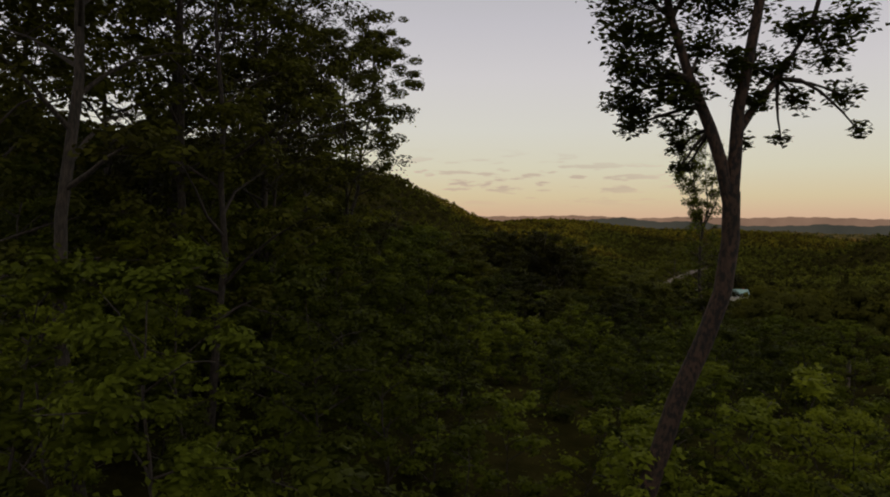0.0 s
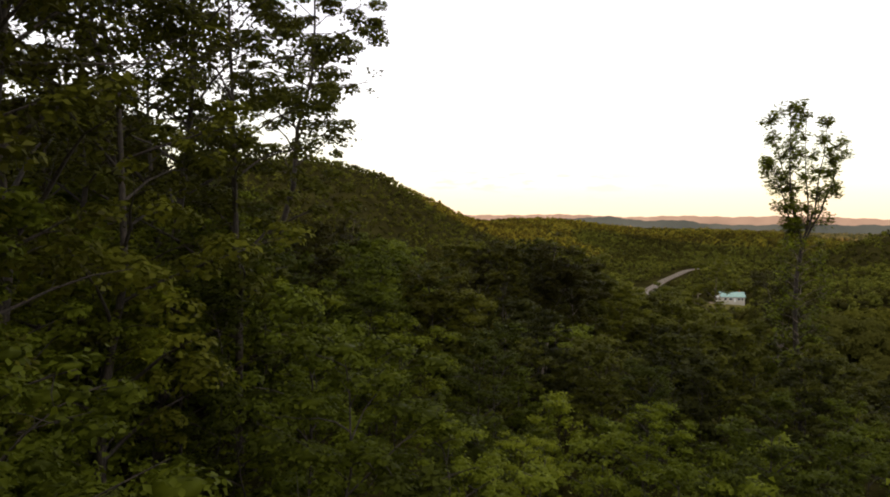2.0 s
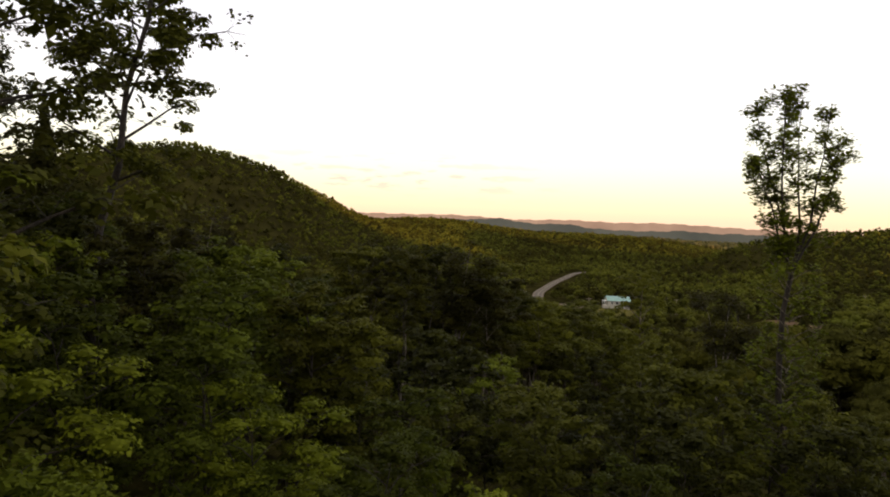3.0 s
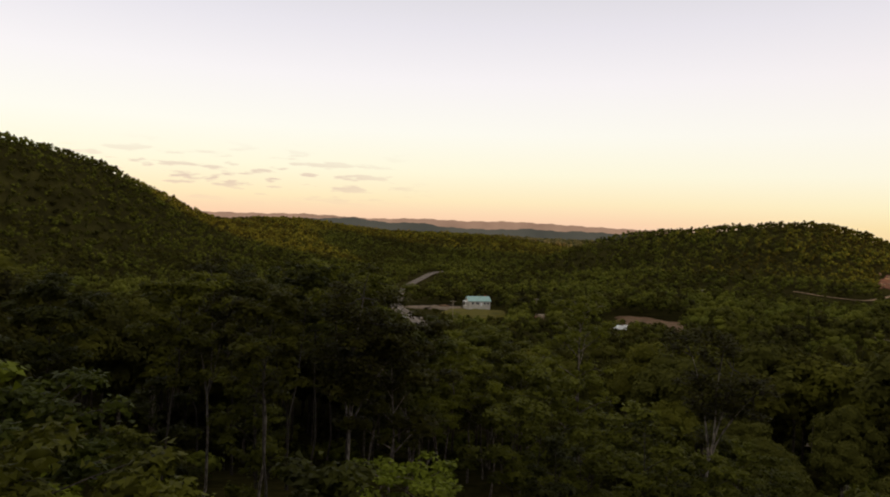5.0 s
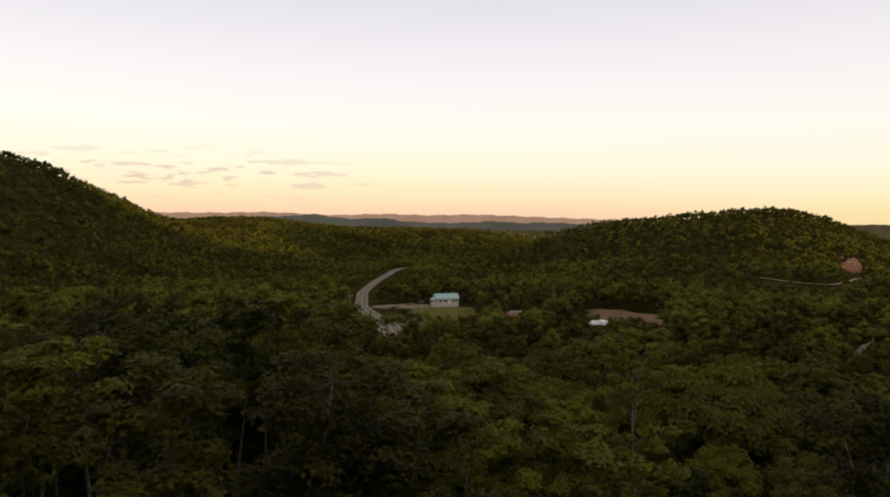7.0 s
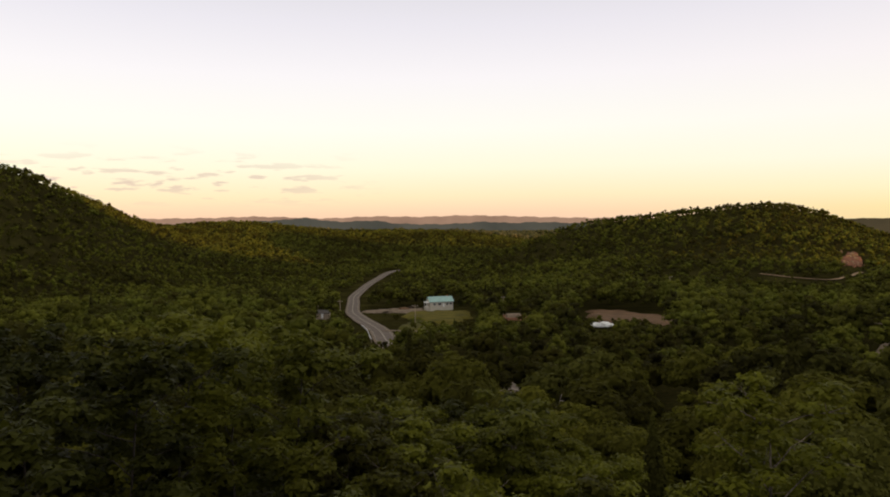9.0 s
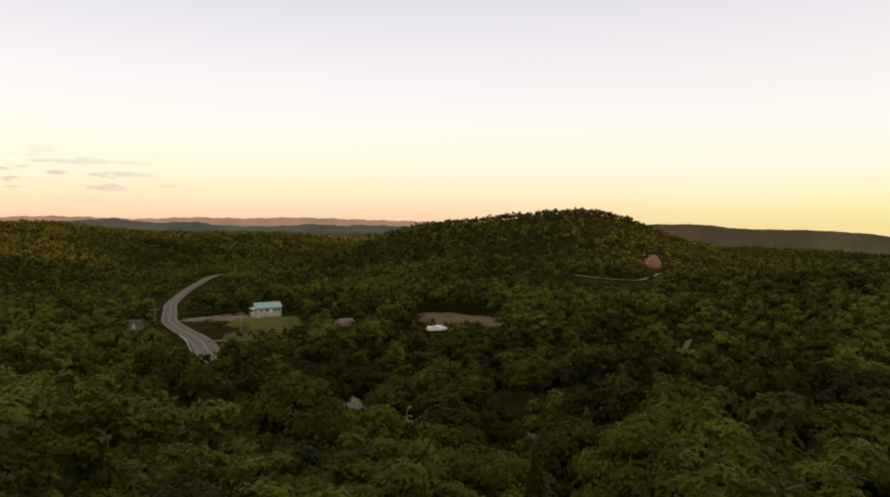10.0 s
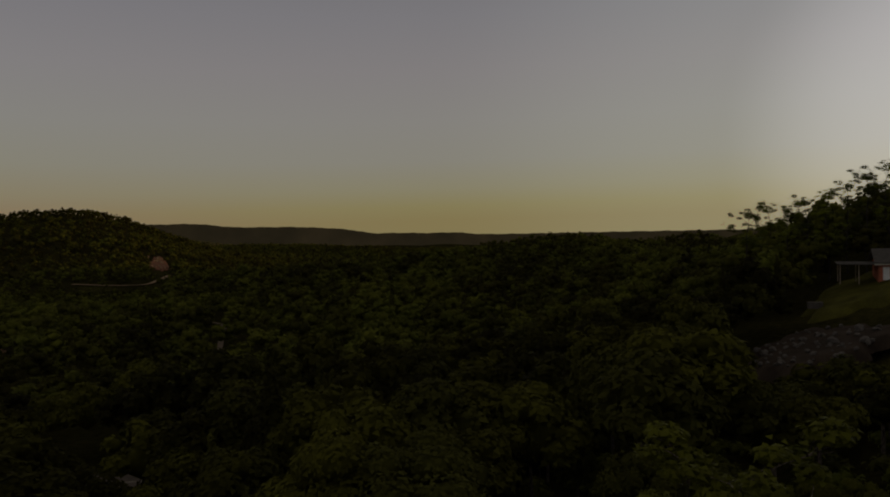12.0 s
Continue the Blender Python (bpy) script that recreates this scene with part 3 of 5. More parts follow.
def grow_tree(height, crown_r, crown_low, trunk_r, leaves, leaf, seed, lean=(0, 0), limbs=16, shape=0.7, open_=0.5, twiggy=1, tri=True, full=0.0, loose=1.0):
    """Wood and leaves of a broadleaf tree: tapered trunk, limbs, twigs, leaf sprays. full: size of the close-leaved body inside each spray; loose: width of the sprays."""
    rg = np.random.default_rng(seed)
    top = np.array([lean[0], lean[1], height * 0.93])
    trunk = bent((0, 0, -0.6), top, 9, 0.0, rg)
    rad = np.linspace(1, 0.16, 9) * trunk_r
    rad[0] *= 1.35
    wood = [tube(trunk, rad, 8)]
    spots, dirs, lobes, size = [], [], [np.array(top)], [0.25 * crown_r]
    for i in range(limbs):
        u = crown_low + (1 - crown_low) * ((i + rg.uniform(0.1, 0.9)) / limbs) ** 0.9
        s = min(u / 0.93, 0.999) * 8
        p0 = trunk[int(s)] + (trunk[min(int(s) + 1, 8)] - trunk[int(s)]) * (s - int(s))
        h = (u - crown_low) / (1 - crown_low)
        reach = crown_r * (math.sin(math.pi * min(1, 0.18 + h * shape)) ** 0.7) * rg.uniform(0.65, 1.1)
        a = i * 2.4 + rg.uniform(-0.5, 0.5)
        tip = p0 + np.array([math.cos(a) * reach, math.sin(a) * reach, reach * rg.uniform(0.25, 0.75)])
        tip[2] = min(tip[2], height)
        r0 = max(0.012, trunk_r * (1 - u) * 0.5 + 0.012)
        limb = bent(p0, tip, 5, 0.08, rg)
        wood.append(tube(limb, np.linspace(r0, 0.008, 5), 5))
        twigs = 4 + int(reach * 1.5)
        for j in range(twigs):
            k = rg.uniform(0.25, 1.0)
            q = limb[min(4, int(k * 4))]
            dirn = unit(np.array([rg.normal(), rg.normal(), rg.normal(0.15, 0.5)]) + 0.7 * unit(tip - p0))
            e = q + dirn * reach * rg.uniform(0.15, 0.42)
            if j % twiggy == 0:
                wood.append(tube(np.array([q, (q + e) / 2 + rg.normal(0, 0.03, 3), e]), [0.012, 0.008, 0.004], 3))
            spots.append(e)
            if j % 2 == 0:
                lobes.append(e)
                size.append((0.09 * crown_r + 0.12 * reach) * rg.uniform(0.65, 1.3) * loose)
            dirs.append(np.linalg.norm(e - q))
    # leaves lie in domed clumps along the limbs and at their twigs
    lobes, size = np.array(lobes), np.array(size)
    pick = rg.choice(len(lobes), leaves, p=size ** 2 / (size ** 2).sum())
    dv = unit(rg.normal(0, 1, (leaves, 3)) + np.array([0, 0, 0.55]))
    pos = lobes[pick] + dv * size[pick][:, None] * rg.uniform(0.7, 1.08, (leaves, 1)) * np.array([1, 1, 0.45])
    free = rg.random(leaves) < open_ * 0.3
    at = np.array(spots)[rg.integers(0, len(spots), leaves)] + rg.normal(0, 0.16, (leaves, 3))
    pos = np.where(free[:, None], at, pos)
    axis = dv + np.array([0, 0, 0.9])
    lv = leaf_cards(pos, leaf, nrm=axis, rg=rg, wide=0.8 if tri else 0.62, tri=tri)
    if full:
        v, f = lv if tri else (lv[0], np.concatenate([lv[1][:, :3], lv[1][:, [0, 2, 3]]]))
        pieces = [(v, f)]
        for c, k in zip(lobes, size):
            pieces.append((c + BALL[0] * rg.uniform(0.6, 1.0, (12, 1)) * k * full * np.array([1, 1, 0.42]), BALL[1]))
        lv = joined(pieces)
    return (wood[0], joined(wood[1:])), lv


def tree_thing(name, wood, lv, bark, leafmat, label, category, group=""):
    base = tagged(new(name), label, category, group)
    part("trunk", fast_mesh("trunk", *wood[0], [bark]), base, "rough grey-brown bark")
    tagged(part("branchwork", fast_mesh("branchwork", *wood[1], [bark]), base), kind="stuff")
    part("crown", fast_mesh("crown", *lv, [leafmat]), base)
    return base


def lobe_shape(fine=False):
    """A closed ball of triangles, twenty or eighty of them."""
    bm = bmesh.new()
    bmesh.ops.create_icosphere(bm, subdivisions=2 if fine else 1, radius=1.0)
    v = np.array([q.co[:] for q in bm.verts])
    f = np.array([[q.index for q in t.verts] for t in bm.faces])
    bm.free()
    return v, f


BALL, BALL_FINE = lobe_shape(), lobe_shape(True)


def lobed_crown(r, h, lobes, cards, size, seed, fine=False, flat=0.72):
    """A domed crown of leafy lobes with hollows between them: leaves over the lobes and a rough body inside each. Base at 0, top at h."""
    rg = np.random.default_rng(seed)
    ball = BALL_FINE if fine else BALL
    k = np.arange(lobes) + 0.5
    up = 1 - 1.25 * k / lobes
    a = k * 2.39996 + rg.uniform(0, 6)
    out = np.sqrt(np.maximum(0, 1 - np.clip(up, -1, 1) ** 2))
    d = np.stack([np.cos(a) * out, np.sin(a) * out, up], -1) + rg.normal(0, 0.13, (lobes, 3))
    big = r * rg.uniform(0.26, 0.44, lobes) * (1.0 if lobes > 9 else 1.25)
    c = d * (np.array([r, r, h * 0.5]) - big[:, None] * np.array([1, 1, flat])) * rg.uniform(0.82, 1.1, (lobes, 1)) + np.array([0, 0, h * 0.5])
    pieces = []
    for i in range(lobes):
        q = ball[0] * rg.uniform(0.58, 0.92, (len(ball[0]), 1)) * big[i] * np.array([1, 1, flat])
        pieces.append((q + c[i], ball[1]))
    if lobes > 9:
        q = BALL[0] * rg.uniform(0.75, 1.0, (12, 1)) * np.array([r, r, h * 0.5]) * 0.56
        pieces.append((q + np.array([0, 0, h * 0.46]), BALL[1]))
    pick = rg.choice(lobes, cards, p=big ** 2 / (big ** 2).sum())
    dv = unit(rg.normal(0, 1, (cards, 3)) + 0.55 * unit(d)[pick] + np.array([0, 0, 0.4]))
    pos = c[pick] + dv * big[pick][:, None] * rg.uniform(0.86, 1.14, (cards, 1)) * np.array([1, 1, flat])
    pieces.append(leaf_cards(pos, size, 0.25, dv + np.array([0, 0, 0.35]), rg, wide=0.95, tri=True))
    return joined(pieces)


def cone_crown(r, h, cards, size, seed):
    """A pointed conifer crown of drooping sprays about a slim body."""
    rg = np.random.default_rng(seed)
    z = h * (1 - np.sqrt(rg.uniform(0.0, 1, cards)))
    a = rg.uniform(0, math.tau, cards)
    rr = r * (1 - z / h) * rg.uniform(0.75, 1.05, cards)
    pos = np.stack([np.cos(a) * rr, np.sin(a) * rr, z], -1)
    out = np.stack([np.cos(a), np.sin(a), np.full(cards, 0.7)], -1)
    leaves = leaf_cards(pos, size, 0.2, out, rg, wide=0.9, tri=True)
    rings, sides = [(0.62, 0.03), (0.46, 0.35), (0.22, 0.7), (0.02, 0.95)], 6
    v = [(math.cos(w) * r * q * k, math.sin(w) * r * q * k, h * zz) for q, zz in rings for w, k in ((math.tau * j / sides, rg.uniform(0.7, 1.05)) for j in range(sides))]
    f = []
    for i in range(len(rings) - 1):
        for j in range(sides):
            n, m = i * sides + j, i * sides + (j + 1) % sides
            f += [(n, m, m + sides), (n, m + sides, n + sides)]
    return joined([leaves, (np.array(v), np.array(f))])


def scatter(kinds, xs, ys, zs, scale, lift, mats_of, name, label, close=False):
    """All trees of one belt as one mesh."""
    vs, fs, ms, ts, o = [], [], [], [], 0
    pick = rng.integers(0, len(kinds), len(xs))
    turn = rng.uniform(0, math.tau, len(xs))
    for k, (v, f) in enumerate(kinds):
        m = pick == k
        n = int(m.sum())
        if not n:
            continue
        c, s = np.cos(turn[m])[:, None], np.sin(turn[m])[:, None]
        sc = scale[m][:, None]
        sh = sc * rng.uniform(0.85, 1.2, (n, 1))
        X = (v[None, :, 0] * c - v[None, :, 1] * s) * sc + xs[m][:, None]
        Y = (v[None, :, 0] * s + v[None, :, 1] * c) * sc + ys[m][:, None]
        Z = v[None, :, 2] * sh + (zs + lift)[m][:, None]
        vs.append(np.stack([X, Y, Z], -1).reshape(-1, 3))
        fs.append((f[None] + (np.arange(n) * len(v))[:, None, None] + o).reshape(-1, f.shape[1]))
        ms.append(np.full(n * len(f), mats_of[k]))
        wave = 0.5 + 0.5 * np.sin(xs[m] / 37 + 2.1 * np.sin(ys[m] / 53)) * np.sin(ys[m] / 41 + 1.3)
        ts.append(np.repeat(0.6 * rng.uniform(0, 1, n) + 0.4 * wave, len(f)))
        o += n * len(v)
    me = fast_mesh(name, np.concatenate(vs), np.concatenate(fs), [WOODS_N, WOODS_M, WOODS_D] if close else [WOODS, WOODS_L, WOODS_D, WOODS_HAZY], np.concatenate(ms))
    tone = me.attributes.new("tree_tone", "FLOAT", "FACE")
    tone.data.foreach_set("value", np.concatenate(ts).astype(np.float32))
    return tagged(new(name, me), label, "forest", kind="stuff")


def spots_in(x0, x1, y0, y1, step):
    gx, gy = np.meshgrid(np.arange(x0, x1, step), np.arange(y0, y1, step))
    n = gx.size
    return gx.ravel() + rng.uniform(-0.46, 0.46, n) * step, gy.ravel() + rng.uniform(-0.46, 0.46, n) * step


def path_gap(x, y):
    """Distance from the line of flight."""
    a, b = np.array([18.0, -66.0]), np.array([-5.0, 16.0])
    d = b - a
    t = np.clip(((x - a[0]) * d[0] + (y - a[1]) * d[1]) / (d @ d), 0, 1)
    return np.hypot(x - a[0] - t * d[0], y - a[1] - t * d[1])


NEAR = 26.0
# places along the flight and the way ahead, degrees from north
AHEAD = [(17.7, -65, -24), (11, -48.6, -23), (7.4, -39.4, -14), (4.5, -32, -8), (2.3, -24.7, -2), (0, 0, 2), (-1.9, 8.9, 27), (-5.9, 15.2, 56)]


def near_by(x, y):
    """Whether trees at these places stand close before the flight."""
    x, y = np.asarray(x, float), np.asarray(y, float)
    m = np.zeros(x.shape, bool)
    for ex, ey, yaw in AHEAD:
        d = np.hypot(x - ex, y - ey)
        a = np.degrees(np.arctan2(x - ex, y - ey)) - yaw
        m |= ((np.abs(a) < 36) & (d < 40)) | (d < 5)
    return m & (path_gap(x, y) < NEAR)



def ahead(x, y):
    """Whether a place lies before the camera somewhere along the flight, with a margin at the sides."""
    m = np.zeros(x.shape, bool)
    for ex, ey, yaw in AHEAD:
        d = np.hypot(x - ex, y - ey)
        m |= (np.abs(np.degrees(np.arctan2(x - ex, y - ey)) - yaw) < 37) | (d < 12)
    return m


def fitted(x, y, h, low, high, least=2.6):
    """Scales for trees of height h that keep the open ground in view; places with no room are dropped."""
    sc = rng.uniform(low, high, len(x)) * np.where(rng.random(len(x)) < 0.12, 0.62, 1.0)
    sc = sc * (1 + 0.2 * np.sin(x / 29 + 2 * np.sin(y / 43)) * np.sin(y / 33 + 0.7))
    room = head_room(x, y)
    sc = np.minimum(sc, room / (h * 1.12))
    k = sc * h > least
    return x[k], y[k], sc[k]


def in_view(x, y, top):
    """Whether a treetop shows over the land between it and the flight."""
    z = land(x, y) + top
    seen = np.zeros(x.shape, bool)
    for ex, ey, ez in ((9, -44, 43.5), (0, 0, 45), (-6, 15, 45.4)):
        d = np.hypot(x - ex, y - ey)
        el = (z - ez) / d
        hide = np.full(x.shape, -9.0)
        for k in np.linspace(0.12, 0.97, 36):
            hide = np.maximum(hide, (land(ex + (x - ex) * k, ey + (y - ey) * k) + 7 - ez) / (d * k))
        seen |= el > hide
    return seen


# open views down to the valley: a place, the span in degrees from north, and the fall of the sight line
VIEWS = [(9, -44, 43.3, -9, 15, 0.090), (2.3, -24.7, 44.4, -9, 4, 0.136), (2.3, -24.7, 44.4, 4, 24, 0.112), (4.5, -32, 44.0, -4, 6, 0.108),
         (9, -44, 43.3, -3, 3, 0.108), (11, -48.6, 43.0, -3.5, 2, 0.106), (14.4, -57.3, 43.1, -3, 13, 0.125), (17, -63, 42.5, -4, 13, 0.125)]


def belts():
    # middle woods
    x, y = spots_in(-130, 170, -90, 170, 5.7)
    g = path_gap(x, y)
    az = np.degrees(np.arctan2(x, y + 60))
    k = ~near_by(x, y) & (g > 15) & (g < 115) & ~is_open(x, y, 1.5) & ahead(x, y)
    x, y, sc = fitted(x[k], y[k], 12.5, 0.75, 1.15)
    back = (y < -20) & (path_gap(x, y) < 20)
    sc = np.where(back, sc * 0.5, sc)
    open_side = (x > 18.0 - (y + 66) * 0.28) & (y < 10) & (path_gap(x, y) < 70)
    seen = np.zeros(x.shape, bool)
    for ex, ey, lim in ((17.7, -65, 16), (4.5, -32, 30), (0, -10, 40)):
        seen |= np.degrees(np.arctan2(x - ex, y - ey)) < lim
    open_side &= seen
    sc = np.where(open_side, np.minimum(sc, (39.0 - land(x, y)) / 14.5), sc)
    for ex, ey, ez, lo, hi, fall in VIEWS:
        az, d = np.degrees(np.arctan2(x - ex, y - ey)), np.hypot(x - ex, y - ey)
        sc = np.where((az > lo) & (az < hi) & (d < 90), np.minimum(sc, (ez - fall * d - land(x, y)) / 13.1), sc)
    k = sc > 0.2
    x, y, sc = x[k], y[k], sc[k]
    tint = [0, 0, 0, 1, 2, 0, 1, 0, 0, 0, 0, 1, 2, 0, 1, 0, 2, 0, 2]
    # mostly dark leaves: the shade of the eastern slope is put into their colour
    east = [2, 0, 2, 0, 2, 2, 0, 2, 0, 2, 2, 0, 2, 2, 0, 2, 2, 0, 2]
    g = path_gap(x, y)
    for k, cards, size, lobes, label in ((g < 38, 4600, 0.27, 20, "mixed green broadleaf woods close below the ridge"),
                                         ((g >= 38) & (g < 62), 1700, 0.42, 14, "green broadleaf woods on the lower slope"),
                                         (g >= 62, 520, 0.62, 10, "mixed green broadleaf woods on the slope")):
        kinds = [lobed_crown(4.1, 7.6, lobes, cards, size, s, cards > 2000) for s in range(18)] + [cone_crown(1.9, 8.6, cards * 3 // 4, size, 31)]
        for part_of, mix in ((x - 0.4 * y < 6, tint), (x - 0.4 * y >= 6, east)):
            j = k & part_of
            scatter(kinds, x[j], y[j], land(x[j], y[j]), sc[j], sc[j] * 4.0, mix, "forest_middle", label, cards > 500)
    wood = tube([(0, 0, -1), (0.1, 0, 0.5), (0, 0.1, 1)], [0.17, 0.13, 0.05], 5)
    vs, fs = [], []
    m = path_gap(x, y) < 75
    tx, ty, ts = x[m], y[m], sc[m]
    tz = land(tx, ty)
    for i in range(len(tx)):
        vs.append(wood[0] * (1, 1, 8.5 * ts[i]) + (tx[i], ty[i], tz[i]))
        fs.append(wood[1] + i * len(wood[0]))
    tagged(new("forest_trunks", fast_mesh("forest_trunks", np.concatenate(vs), np.concatenate(fs), [BARK])), "slim grey trunks of the woods on the slope", "forest", kind="stuff")
    # low bushes along the road below the ridge
    t = np.gradient(ROAD_LINE, axis=0)
    t /= np.linalg.norm(t, axis=1)[:, None]
    below = (ROAD_LINE[:, 1] > -25) & (ROAD_LINE[:, 1] < 84)
    row = np.concatenate([(ROAD_LINE + np.stack([-t[:, 1], t[:, 0]], -1) * q + t * p)[below] for q, p in ((6.0, 0), (6.8, 2.5), (10.0, 1.0))])
    size = rng.uniform(0.8, 1.1, len(row))
    scatter([lobed_crown(2.9, 5.2, 10, 500, 0.42, s) for s in range(4)], row[:, 0], row[:, 1], land(row[:, 0], row[:, 1]), size, size * -0.6, [0, 2, 0, 0], "roadside_bushes", "dense green bushes along the road below the ridge", True)
    # valley woods
    x, y = spots_in(-420, 440, -60, 450, 6.2)
    g = path_gap(x, y)
    az = np.degrees(np.arctan2(x, y + 30))
    k = (g >= 115) & (np.hypot(x, y) < 430) & ~is_open(x, y, 1.0) & (az > -46) & (az < 104)
    x, y = x[k], y[k]
    k = in_view(x, y, 12)
    x, y, sc = fitted(x[k], y[k], 11.5, 0.72, 1.12)
    kinds = [lobed_crown(3.7, 8.8, 7, 90, 0.85, s) for s in range(40, 62)] + [cone_crown(1.9, 10.5, 60, 0.9, 67)]
    scatter(kinds, x, y, land(x, y), sc, sc * 1.4, [0, 0, 1, 1, 2, 1, 0, 1, 0, 1, 0, 1, 0, 2, 0, 0, 1, 1, 2, 1, 0, 1, 2], "forest_valley", "dense green woods on the valley floor")
    # hill woods
    x, y = spots_in(-1150, 1250, -200, 1300, 6.8)
    r = np.hypot(x, y)
    az = np.degrees(np.arctan2(x, y + 30))
    k = (r >= 430) & (r < 1250) & ~is_open(x, y, 2) & (az > -52) & (az < 102)
    x, y = x[k], y[k]
    k = in_view(x, y, 12)
    x, y, sc = fitted(x[k], y[k], 10.8, 0.72, 1.15)
    kinds = [lobed_crown(3.8, 8.2, 3, 24, 1.2, s) for s in range(60, 76)] + [cone_crown(2.2, 7.0, 16, 1.5, 76)]
    scatter(kinds, x, y, land(x, y), sc, sc * -1.9, [1, 1, 1, 0, 1, 0, 1, 1, 0, 1, 1, 1, 0, 1, 2, 1, 2], "forest_hills", "unbroken green woods over the hills")
    # far woods
    x, y = spots_in(-2600, 2900, -300, 3200, 23.0)
    r = np.hypot(x, y)
    az = np.degrees(np.arctan2(x, y + 30))
    k = (r >= 1250) & (r < 2700) & (az > -48) & (az < 100)
    x, y = x[k], y[k]
    k = in_view(x, y, 14)
    x, y = x[k], y[k]
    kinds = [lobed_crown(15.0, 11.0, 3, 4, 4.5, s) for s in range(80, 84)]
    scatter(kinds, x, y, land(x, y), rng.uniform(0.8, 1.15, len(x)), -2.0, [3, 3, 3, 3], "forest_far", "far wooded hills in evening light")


belts()

# ---- near trees ----


def flight_x(y):
    return 18.0 + (y + 66) * (-23.0 / 82.0)


def near_limit(x, y):
    """Highest treetop at a place beside the line of flight."""
    g = float(path_gap(x, y))
    side = x - flight_x(y)
    lim = 42.0
    # open views down to the valley
    for ex, ey, ez, lo, hi, fall in VIEWS:
        if lo < math.degrees(math.atan2(x - ex, y - ey)) < hi:
            lim = min(lim, ez - fall * math.hypot(x - ex, y - ey))
    if -19 < y < 2 and -10 < x < 15:
        return min(lim, 34.6)
    if y < -8:
        if math.degrees(math.atan2(x - 9, y + 44)) < -38 and math.degrees(math.atan2(x - 2.3, y + 24.7)) < -46 and side < -11.5:
            return 62.0
        if side > 0:
            return min(lim, 38.4 + min(max(g - 3, 0), 20) * 0.12)
        return min(lim, 38.2 + min(max(g - 2.2, 0), 8) * 1.05)
    if x < -4 and math.degrees(math.atan2(x, y + 5)) < -11:
        return min(lim, 45 - 0.055 * math.hypot(x, y + 5))
    return min(lim, 41.8 - max(y - 4, 0) * 0.10)


